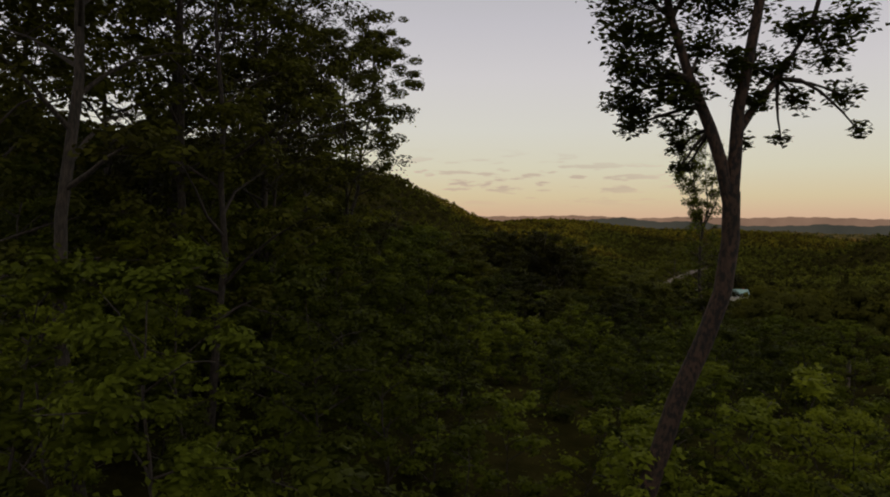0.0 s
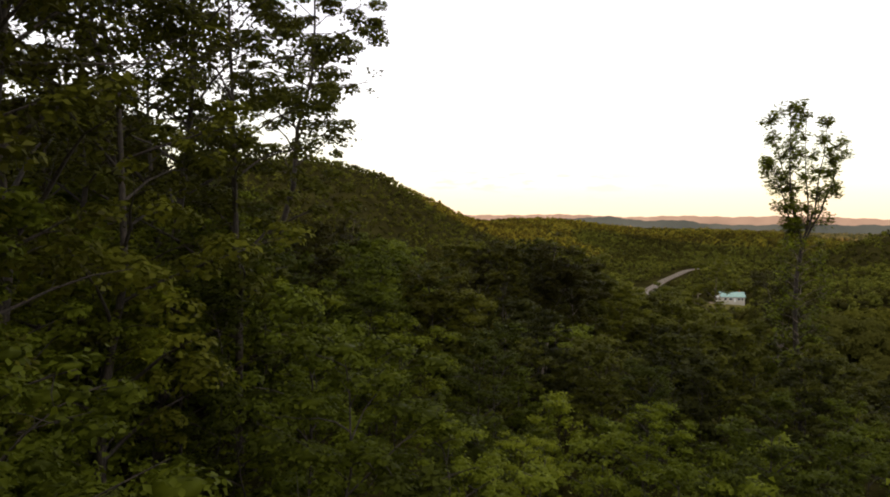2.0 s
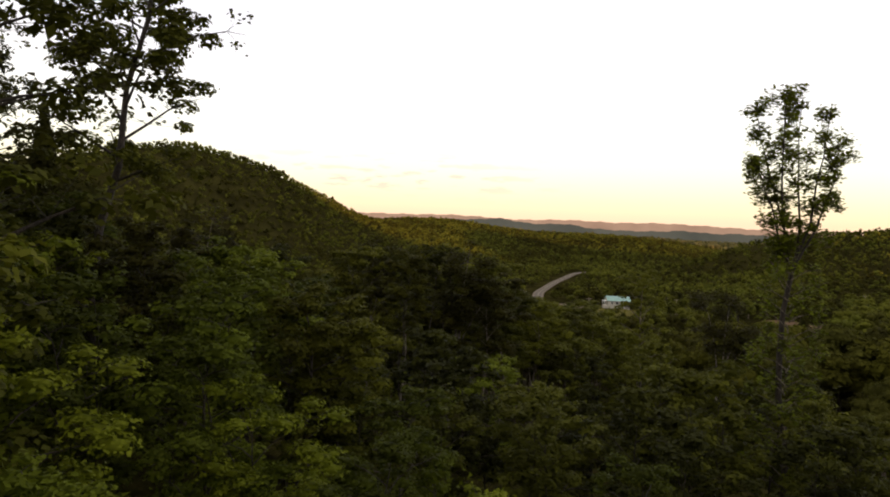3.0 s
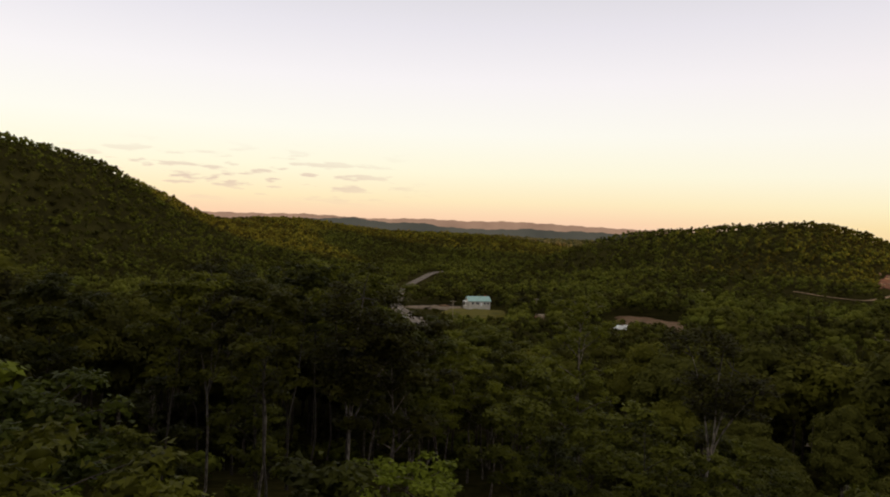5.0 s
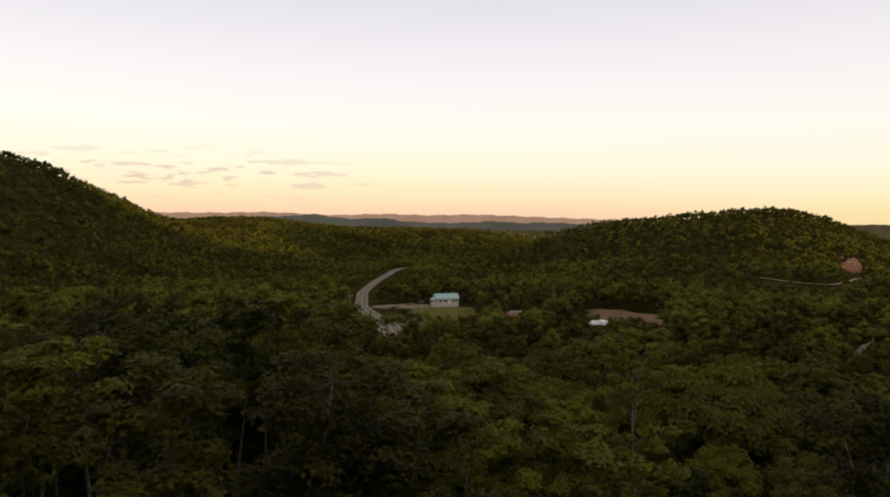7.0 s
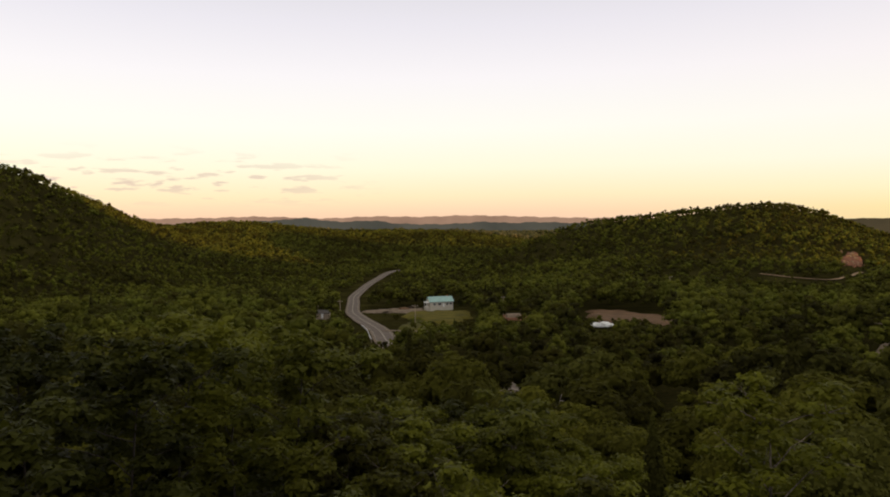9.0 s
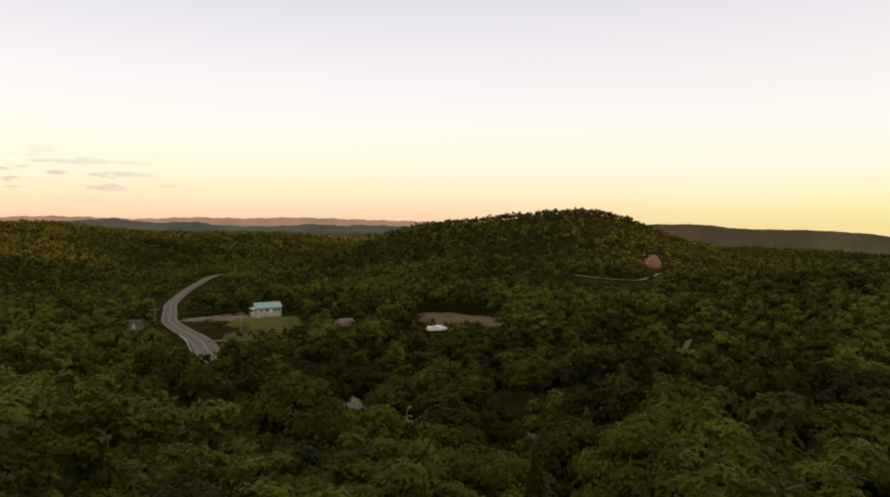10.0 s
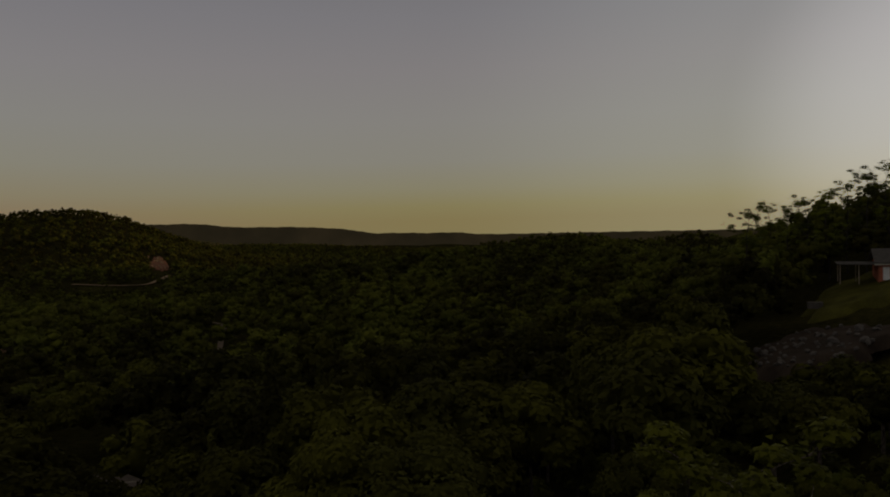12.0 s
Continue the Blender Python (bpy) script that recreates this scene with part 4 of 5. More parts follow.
def near_woods():
    groups = {"young": [], "slim": [], "tall": [], "bushy": [], "sapling": [], "high": [], "shade": []}
    for s in range(3):
        w, l = grow_tree(3.5, 1.5, 0.05, 0.03, 1600, 0.125, 170 + s, (rng.normal(0, 0.2), rng.normal(0, 0.2)), 8, 0.75, 0.75, 20, True, 0.7)
        groups["sapling"].append(tree_thing("sapling", w, l, BARK_D, (LEAF_Y, LEAF_N, LEAF_N)[s], "low green maple sapling on the slope", "tree", "saplings on the slope"))
    for s in range(4):
        w, l = grow_tree(7.5, 2.3, 0.10, 0.06, 4600, 0.14, 100 + s, (rng.normal(0, 0.3), rng.normal(0, 0.3)), 16, 0.75, 0.5, 3, False, 0.75)
        groups["young"].append(tree_thing("young_maple", w, l, BARK_D, (LEAF_Y, LEAF_N, LEAF_Y, LEAF_N)[s], "young green maple with spreading leafy sprays", "tree", "young trees on the slope"))
    for s in range(3):
        w, l = grow_tree(7.5, 2.5, 0.06, 0.06, 3600, 0.18, 150 + s, (rng.normal(0, 0.3), rng.normal(0, 0.3)), 14, 0.75, 0.6, 9, True, 0.8)
        groups["bushy"].append(tree_thing("undergrowth_tree", w, l, BARK_D, (LEAF_N, LEAF_N, LEAF_Y)[s], "low leafy tree of the undergrowth", "tree", "undergrowth on the slope"))
    for s in range(5):
        w, l = grow_tree(14.0, 3.8, 0.44, 0.11, 6300, 0.235, 200 + s, (rng.normal(0, 0.6), rng.normal(0, 0.6)), 16, 0.75, 0.35, 4, True, 0.85)
        groups["slim"].append(tree_thing("forest_tree", w, l, BARK, (LEAF, LEAF, LEAF, LEAF, LEAF_D)[s], "slender broadleaf tree with a full green crown", "tree", "trees on the slope"))
    for s in range(3):
        w, l = grow_tree(19.0, 4.5, 0.2, 0.18, 9000, 0.22, 300 + s, (rng.normal(0, 0.8), rng.normal(0, 0.8)), 22, 0.75, 0.4, 2, False, 0.0, 0.7)
        groups["tall"].append(tree_thing("tall_maple", w, l, BARK_D, (LEAF_D, LEAF, LEAF_D)[s], "tall dark maple with layered open branches", "tree", "tall trees on the ridge"))
    for s in range(3):
        w, l = grow_tree(17.0, 3.4, 0.6, 0.11, 6000, 0.23, 350 + s, (rng.normal(0, 0.9), rng.normal(0, 0.9)), 16, 0.75, 0.3, 4, True, 0.75)
        groups["high"].append(tree_thing("forest_tree", w, l, BARK_D, (LEAF_D, LEAF, LEAF_D)[s], "tall thin-trunked tree with a high crown", "tree", "trees on the slope"))
    # undergrowth again with dark leaves, which carry the shade under the crowns
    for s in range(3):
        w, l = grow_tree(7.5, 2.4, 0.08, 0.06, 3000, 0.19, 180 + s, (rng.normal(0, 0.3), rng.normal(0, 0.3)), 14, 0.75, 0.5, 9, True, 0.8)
        groups["shade"].append(tree_thing("undergrowth_tree", w, l, BARK_D, LEAF_D, "leafy tree below taller crowns, shade put into its dark leaves", "tree", "undergrowth on the slope"))
    used = set()
    x, y = spots_in(-52, 50, -66, 52, 4.4)
    for i in np.argsort(y):
        px, py = x[i], y[i]
        g = float(path_gap(px, py))
        if g < 1.0 or (py < -59 and px > 8) or not near_by(px, py):
            continue
        if min(math.hypot(px - a, py - b) for a, b in KEEP) < 2.2:
            continue
        z = float(land(px, py))
        room = near_limit(px, py) - z
        if room < 2.2:
            continue
        if room > 17:
            kind, h0, h = "tall", 19.0, rng.uniform(13, 19)
            if rng.random() < 0.25:
                kind, h0, h = "bushy", 7.5, rng.uniform(5, 8.5)
        elif room > 9.5 and py > -8:
            kind, h0, h = "slim", 14.0, min(room, rng.uniform(9.5, 14.5))
            if rng.random() < (0.35 if py < -6 else 0.0):
                kind, h0, h = "bushy", 7.5, rng.uniform(4, 7)
        else:
            kind, h0, h = ("young" if g < 15 else "bushy"), 7.5, min(room, rng.uniform(5.5, 10.5))
        if px < -4 and py > -8 and math.degrees(math.atan2(px, py + 5)) < -11:
            fate = rng.random()
            if fate < 0.18:
                continue
            kind, h0, h = "high", 17.0, min(room, rng.uniform(14.5, 18))
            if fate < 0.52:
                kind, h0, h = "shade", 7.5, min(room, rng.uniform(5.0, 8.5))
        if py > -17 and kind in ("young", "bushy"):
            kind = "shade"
        pick = rng.integers(0, len(groups[kind]))
        # duller leaves at these two spots stand in for shade in the hollows
        if px < -1 and py > -22:
            pick = {"slim": (0, 1, 2, 3, 4), "young": (1, 3, 1, 3), "bushy": (0, 1, 0)}.get(kind, (0, 1, 2))[pick]
        if px > 9 and py > 0 and kind == "slim":
            pick = 4
        src = groups[kind][pick]
        sc = h / h0
        m = pose(px, py, z, 0, 0, rng.uniform(0, 360)) @ Matrix.Scale(sc, 4)
        if id(src) not in used:
            used.add(id(src))
            src.matrix_basis = m
        else:
            c = copy_thing(src, m)
            c.scale = (sc, sc, sc)
    # leafy undergrowth below the tall trees
    x, y = spots_in(-40, 10, -62, -8, 3.3)
    for px, py in zip(x, y):
        if near_limit(px, py) < 60 or not near_by(px, py):
            continue
        h = rng.uniform(6.0, 9.5)
        src = groups["young"][rng.integers(0, 4)]
        copy_thing(src, pose(px, py, float(land(px, py)), 0, 0, rng.uniform(0, 360)) @ Matrix.Scale(h / 7.5, 4)).scale = (h / 7.5,) * 3
    # low growth under the line of flight
    x, y = spots_in(-36, 34, -60, -7, 2.7)
    for px, py in zip(x, y):
        g = float(path_gap(px, py))
        if g > (13 if px > flight_x(py) else 26) or (py < -57 and px > 9) or not near_by(px, py):
            continue
        z = float(land(px, py))
        h = min(near_limit(px, py) - z, rng.uniform(2.2, 4.2))
        if h < 1.2:
            continue
        src = groups["sapling" if py < -17 else "shade"][rng.integers(0, 3)]
        h *= 1.0 if py < -17 else 7.5 / 3.5 * 0.5
        m = pose(px, py, z - 0.2, 0, 0, rng.uniform(0, 360)) @ Matrix.Scale(h / 3.5, 4)
        if id(src) not in used:
            used.add(id(src))
            src.matrix_basis = m
        else:
            copy_thing(src, m).scale = (h / 3.5, h / 3.5, h / 3.5)
    for v in groups.values():
        for src in v:
            if id(src) not in used:
                src.matrix_basis = pose(-32, -22, float(land(-32, -22)))


# places of the single trees below
KEEP = [(15.5, -51.5), (17.2, -50.7), (14.2, -9.7), (-12.3, -15.3), (-3, 4.4), (-11.9, 11.7), (0.7, -1.8), (9.0, 18.2), (-6.3, -15.2), (-4.3, -15.6), (-8.8, -13.8), (-3.2, -14.0), (-6.4, -11.6), (-10.5, -16.8)]
near_woods()


def clusters(centres, radii, n, size, seed, flat=0.7):
    """Leaves in loose sprays about the given centres."""
    rg = np.random.default_rng(seed)
    c, r = np.array(centres, float), np.array(radii, float)
    w = r ** 2 / (r ** 2).sum()
    k = rg.choice(len(c), n, p=w)
    # a few twigs in each spray
    tw = unit(rg.normal(0, 1, (len(c), 14, 3)))
    t = rg.integers(0, 14, n)
    loose = unit(rg.normal(0, 1, (n, 3))) * rg.uniform(0, 1, (n, 1)) ** 0.5
    along = tw[k, t] * rg.uniform(0.15, 1.0, (n, 1)) + rg.normal(0, 0.2, (n, 3))
    pos = c[k] + np.where(rg.random((n, 1)) < 0.55, along, loose) * r[k][:, None] * np.array([1, 1, flat])
    wood = []
    for i in range(len(c)):
        for j in range(14):
            e = c[i] + tw[i, j] * r[i] * np.array([1, 1, flat])
            wood.append(tube(np.array([c[i], (c[i] + e) / 2 + rg.normal(0, 0.02, 3), e]), [0.011, 0.008, 0.004], 3))
    return leaf_cards(pos, size, rg=rg), wood


def leaning_tree():
    bx, by = 12.3, -52.93
    K = 1.9

    def at(u, z, depth=0.0):
        u, depth, z = u * K, depth * K, 42.38 + (z - 43.03) * K
        return (0.913 * u - 0.408 * depth, 0.408 * u + 0.913 * depth, z - 34.3)
    stem = [at(1.80, 37.9), at(1.82, 38.6), at(1.87, 39.2), at(1.95, 39.8), at(2.05, 40.3), at(2.36, 41.3), at(2.62, 41.9), at(2.8, 42.4), at(2.87, 42.94), at(2.87, 43.42)]
    wood = [tube(stem, [0.29, 0.25, 0.22, 0.205, 0.195, 0.185, 0.178, 0.172, 0.168, 0.162], 12)]
    left = [at(2.85, 43.32), at(2.77, 43.68), at(2.65, 44.04), at(2.56, 44.3, 0.05), at(2.46, 44.58, 0.1), at(2.3, 45.2, 0.2), at(2.0, 46.6, 0.3)]
    right = [at(2.87, 43.36), at(2.90, 43.8), at(2.92, 44.24), at(2.95, 44.6, -0.1), at(3.05, 45.4, -0.2), at(3.2, 47.0, -0.2)]
    third = [at(2.91, 44.0), at(3.1, 44.25, 0.1), at(3.4, 44.6, 0.2), at(3.8, 45.2, 0.3), at(4.1, 46.2, 0.4)]
    wood.append(tube(left, [0.135, 0.122, 0.112, 0.105, 0.095, 0.075, 0.045], 8))
    wood.append(tube(right, [0.14, 0.125, 0.115, 0.105, 0.085, 0.045], 8))
    wood.append(tube(third, [0.09, 0.08, 0.07, 0.05, 0.03], 8))
    sprays = [(1.75, 44.66, -0.1, 0.23), (1.83, 44.39, 0.3, 0.24), (2.0, 44.59, 0.1, 0.31), (2.04, 44.23, 0.4, 0.24), (1.89, 44.08, 0.2, 0.16), (2.25, 44.35, -0.1, 0.24), (2.38, 44.59, 0.3, 0.23), (2.33, 44.08, 0.1, 0.2), (2.48, 43.9, 0.4, 0.16), (2.38, 43.65, 0.2, 0.1), (1.79, 44.98, -0.1, 0.31), (2.12, 44.98, 0.3, 0.33), (2.54, 44.43, 0.1, 0.2), (2.55, 43.71, 0.4, 0.09), (3.05, 43.94, 0.2, 0.12), (2.8, 44.66, -0.1, 0.23), (2.67, 44.94, 0.3, 0.27), (3.11, 44.35, 0.1, 0.2), (3.22, 44.74, 0.4, 0.31), (1.9, 45.6, 0.3, 0.5), (2.5, 45.6, 0.2, 0.5), (3.0, 45.5, 0.4, 0.5), (2.2, 46.4, 0.3, 0.7), (3.2, 46.6, 0.3, 0.7), (3.4, 44.7, 0.2, 0.22), (3.65, 44.4, 0.3, 0.2), (3.9, 44.85, 0.2, 0.26), (4.15, 44.45, 0.3, 0.2), (4.15, 45.2, 0.3, 0.3), (3.65, 45.15, 0.3, 0.26), (4.3, 44.1, 0.3, 0.13), (3.5, 44.0, 0.3, 0.12)]
    lv, tw = clusters([at(u, z, d) for u, z, d, r in sprays], [r * 1.05 * K for *_, r in sprays], 13500, 0.15, 11, 0.8)
    ends = [at(2.65, 44.04), at(2.56, 44.3, 0.05), at(2.46, 44.58, 0.1), at(2.3, 45.2, 0.2), at(2.92, 44.24), at(2.95, 44.6, -0.1), at(3.05, 45.4, -0.2), at(3.4, 44.6, 0.2), at(3.8, 45.2, 0.3)]
    hubs = [(min(ends, key=lambda h: math.dist(h, at(u, z, d))), (i,)) for i, (u, z, d, r) in enumerate(sprays)]
    rg = np.random.default_rng(5)
    for h, ids in hubs:
        for i in ids:
            u, z, d, r = sprays[i]
            wood.append(tube(bent(h, at(u, z, d), 5, 0.06, rg), [0.048, 0.04, 0.03, 0.022, 0.014], 5))
    base = tagged(new("leaning_tree"), "leaning forked hornbeam with flaky grey-brown bark", "tree")
    base.location = (bx, by, 34.3)
    part("trunk", fast_mesh("trunk", *joined(wood[:4]), [HORN]), base, "flaky grey-brown bark")
    tagged(part("branchwork", fast_mesh("branchwork", *joined(wood[4:] + tw), [BARK_D]), base), kind="stuff")
    part("crown", fast_mesh("crown", *lv, [LEAF_N]), base)


def aspen():
    z0 = float(land(14.2, -9.7))
    rg = np.random.default_rng(21)
    fork, top = 42.6 - z0, 49.4 - z0
    stem = bent((0, 0, -0.5), (0.15, 0.1, fork), 8, 0, rg)
    wood = [tube(stem, np.linspace(0.17, 0.09, 8), 8)]
    cs, rs, fine = [], [], []

    def spray(p, d, r):
        e = p + d
        fine.append(tube(bent(p, e, 4, 0.05, rg), [0.028, 0.02, 0.013, 0.007], 4))
        cs.append(e)
        rs.append(r)
    # rising stems that open like a fan, with leafy sprays close along them
    for dx, dy, k in ((-1.45, 0.2, 0.92), (-0.55, -0.4, 1.0), (0.25, 0.5, 0.95), (1.15, -0.2, 0.9), (1.6, 0.3, 0.72), (-1.5, -0.3, 0.6)):
        b = bent(stem[-1] + rg.normal(0, 0.03, 3), (dx, dy, fork + (top - fork) * k), 8, 0.0, rg)
        b[:, :2] += (np.sin(np.linspace(0, math.pi, 8)) * 0.18)[:, None] * np.sign((dx, dy))
        wood.append(tube(b, np.linspace(0.06, 0.012, 8), 6))
        for i in range(1, 8):
            for j in range(2 if i < 4 else 3):
                w = rg.uniform(0, math.tau)
                spray(b[i], np.array([math.cos(w), math.sin(w), rg.uniform(-0.9, 0.9)]) * rg.uniform(0.15, 0.6), rg.uniform(0.26, 0.5))
        cs.append(b[-1])
        rs.append(0.3)
    # sparse short limbs down the bole
    for i in range(44):
        z = fork * (0.2 + 0.8 * i / 43)
        w, reach = i * 2.4, rg.uniform(0.7, 1.5)
        spray(np.array([0.1, 0.05, z - 0.3 * reach]), np.array([math.cos(w) * reach, math.sin(w) * reach, 0.5 * reach]), rg.uniform(0.3, 0.55))
    lv, tw = clusters(cs, rs, 10000, 0.2, 22, 1.0)
    base = tagged(new("aspen_tree"), "slim aspen with sparse fluttering leaves rising above the slope", "tree")
    base.location = (13.9, -9.5, z0)
    part("trunk", fast_mesh("trunk", *joined(wood), [BARK_D]), base, "smooth grey-brown bark")
    tagged(part("branchwork", fast_mesh("branchwork", *joined(fine + tw), [BARK]), base), kind="stuff")
    part("crown", fast_mesh("crown", *lv, [LEAF_Y]), base)


def big_maple():
    w, l = grow_tree(24.5, 5.0, 0.42, 0.24, 20000, 0.25, 412, (1.5, 0.7), 30, 0.72, 0.35, 1, False, 0.0, 0.66)
    t = tree_thing("big_maple", w, l, BARK_D, LEAF_D, "big dark maple with layered branches on the ridge edge", "tree")
    t.location = (-13.2, -15.3, float(land(-13.2, -15.3)))


def pale_tree(x, y, height, lean, seed, forked, leafmat, label, crown=2.6, leaves=3000):
    """A pale-barked tree with long bare stems and a light crown."""
    rg = np.random.default_rng(seed)
    z0 = float(land(x, y))
    mid = np.array([lean[0] * 0.5, lean[1] * 0.5, height * 0.5])
    top = np.array([lean[0], lean[1], height])
    stem = np.concatenate([bent((0, 0, -0.5), mid, 5, 0, rg), bent(mid, top, 6, 0, rg)[1:]])
    wood = [tube(stem, np.linspace(0.095, 0.02, len(stem)), 8)]
    hubs = [stem[i] for i in (6, 7, 8, 9)]
    if forked:
        f = stem[4]
        for dx, dy, k in ((1.1, 0.4, 0.9), (-0.8, 0.5, 0.95), (1.8, -0.4, 0.8)):
            e = np.array([f[0] + dx, f[1] + dy, height * k])
            b = bent(f, e, 6, 0.03, rg)
            wood.append(tube(b, np.linspace(0.065, 0.015, 6), 6))
            hubs += [b[3], b[4], b[5]]
    cs, rs = [], []
    tw0 = []
    for h in hubs:
        for j in range(4):
            e = h + unit(rg.normal(0, 1, 3) + (0, 0, 0.3)) * rg.uniform(0.6, crown * 0.62)
            tw0.append(tube(bent(h, e, 4, 0.05, rg), [0.03, 0.022, 0.014, 0.007], 4))
            cs.append(e)
            rs.append(rg.uniform(0.5, 0.95))
    lv, tw = clusters(cs, rs, leaves * 3, 0.19, seed + 1, 0.5)
    base = tagged(new("pale_tree"), label, "tree")
    base.location = (x, y, z0)
    part("trunk", fast_mesh("trunk", *joined(wood), [BIRCH]), base, "pale smooth bark")
    tagged(part("branchwork", fast_mesh("branchwork", *joined(tw0 + tw), [BARK_D]), base), kind="stuff")
    part("crown", fast_mesh("crown", *lv, [leafmat]), base)


def bright_maple():
    w, l = grow_tree(14.2, 2.5, 0.34, 0.13, 9000, 0.17, 717, (0.3, 0.2), 20, 0.6, 0.45)
    t = tree_thing("forest_tree", w, l, BARK, LEAF, "narrow bright green maple above darker crowns", "tree")
    t.location = (9.0, 18.2, float(land(9.0, 18.2)))


def edge_maples():
    """Tall trees that close the wood beside the start."""
    for k, (x, y, h) in enumerate(((3.5, -54.0, 22.0), (-0.7, -46.6, 24.0), (-4.0, -52.5, 23.0), (-4.5, -38.5, 23.0), (-9.0, -45.0, 25.0), (-11.0, -30.0, 22.0), (-7.0, -31.0, 21.0), (-3.5, -42.0, 24.0), (-1.2, -41.0, 20.0))):
        w, l = grow_tree(h, 5.2, 0.34, 0.2, 12000 if k < 3 else 7000, 0.195, 820 + k, (rng.normal(0, 0.6), rng.normal(0, 0.6)), 26, 0.75, 0.4, 2, False, 0.0, 0.68)
        t = tree_thing("tall_maple", w, l, BARK_D, LEAF_D if k % 2 else LEAF, "tall dark maple closing the wood edge", "tree", "tall trees on the ridge")
        t.location = (x, y, float(land(x, y)))


edge_maples()


def slope_maples():
    """Young trees that close the left of the slope under the flight."""
    for k, (x, y, top) in enumerate(((-6.3, -15.2, 42.3), (-4.3, -15.6, 41.0), (-8.8, -13.8, 42.6), (-3.2, -14.0, 39.6), (-6.4, -11.6, 41.0), (-10.5, -16.8, 43.2))):
        z = float(land(x, y))
        h = top - z
        w, l = grow_tree(h, 2.5, 0.3, 0.1, 7000, 0.15, 940 + k, (0.3, 0.2), 20, 0.7, 0.4, 4, True, 0.75)
        t = tree_thing("young_maple", w, l, BARK_D, (LEAF_N, LEAF)[k % 2], "young maple with full green sprays on the slope", "tree", "young trees on the slope")
        t.location = (x, y, z)


slope_maples()


def tip_maple():
    w, l = grow_tree(7.6, 2.3, 0.05, 0.07, 6000, 0.17, 515, (0.2, 0.1), 22, 0.55, 0.45)
    t = tree_thing("young_maple", w, l, BARK, LEAF_N, "pointed young maple with layered drooping sprays", "tree")
    z = float(land(0.7, -1.8))
    t.location = (0.7, -1.8, z)
    t.scale = (1, 1, (36.4 - z) / 7.6)


leaning_tree()
aspen()
big_maple()
pale_tree(-3.0, 4.4, 11.6, (0.8, 0.4), 61, True, LEAF, "forked birch with pale stems and a thin green crown")
pale_tree(-11.9, 11.7, 12.5, (0.6, 0.3), 63, True, LEAF, "pale-stemmed maple with crooked forked limbs", 3.2, 2600)
pale_tree(-7.5, 8.5, 9.0, (0.1, 0.2), 65, False, LEAF_D, "thin pale snag with few leaves", 1.2, 260)
pale_tree(13.5, 8.5, 11.0, (0.9, -0.3), 67, True, LEAF, "crooked pale-stemmed tree among the maples", 2.6, 2000)
pale_tree(-13.5, -9.0, 10.5, (1.0, 0.4), 69, False, LEAF_D, "bare leaning pale trunk in the dark wood", 1.0, 120)
tip_maple()
bright_maple()

# ---- buildings and small things ----


def box(bm, x0, x1, y0, y1, z0, z1):
    c = bmesh.ops.create_cube(bm, size=1.0)
    for v in c["verts"]:
        v.co = Vector((x0 + (v.co.x + 0.5) * (x1 - x0), y0 + (v.co.y + 0.5) * (y1 - y0), z0 + (v.co.z + 0.5) * (z1 - z0)))


def from_bm(name, bm, mat, parent=None, label=""):
    me = bpy.data.meshes.new(name)
    bm.to_mesh(me)
    bm.free()
    me.materials.append(mat)
    ob = new(name, me)
    if parent is not None:
        ob.parent = parent
    return tagged(ob, label)


def block(name, dims, mat, parent=None, label="", bevel=0.0):
    bm = bmesh.new()
    box(bm, *dims)
    if bevel:
        bmesh.ops.bevel(bm, geom=bm.edges[:], offset=bevel, segments=1, affect="EDGES")
    return from_bm(name, bm, mat, parent, label)


def gable_roof(name, x0, x1, y0, y1, z, rise, over, mat, parent, label="", thick=0.18):
    """A ridge along x with eaves."""
    ym = (y0 + y1) / 2
    run = (y1 - y0) / 2
    s = rise / run
    v = []
    for x in (x0 - over, x1 + over):
        for yy, zz in ((y0 - over, z - over * s), (ym, z + rise), (y1 + over, z - over * s)):
            v += [(x, yy, zz), (x, yy, zz + thick)]
    f = [(0, 6, 8, 2), (2, 8, 10, 4), (1, 3, 9, 7), (3, 5, 11, 9), (0, 2, 3, 1), (2, 4, 5, 3), (6, 7, 9, 8), (8, 9, 11, 10), (0, 1, 7, 6), (4, 10, 11, 5)]
    ob = new(name, mesh_from(name, v, f, [mat]))
    ob.parent = parent
    return tagged(ob, label)


def window_unit(parent, x, y, z, w, h, name="window"):
    """A framed window on a wall that faces -y."""
    fr = block(name, (x - w / 2 - 0.08, x + w / 2 + 0.08, y - 0.05, y + 0.03, z - 0.08, z + h + 0.08), WHITE, parent)
    block("pane", (x - w / 2, x + w / 2, y - 0.07, y - 0.052, z, z + h), DARK, fr)
    return fr


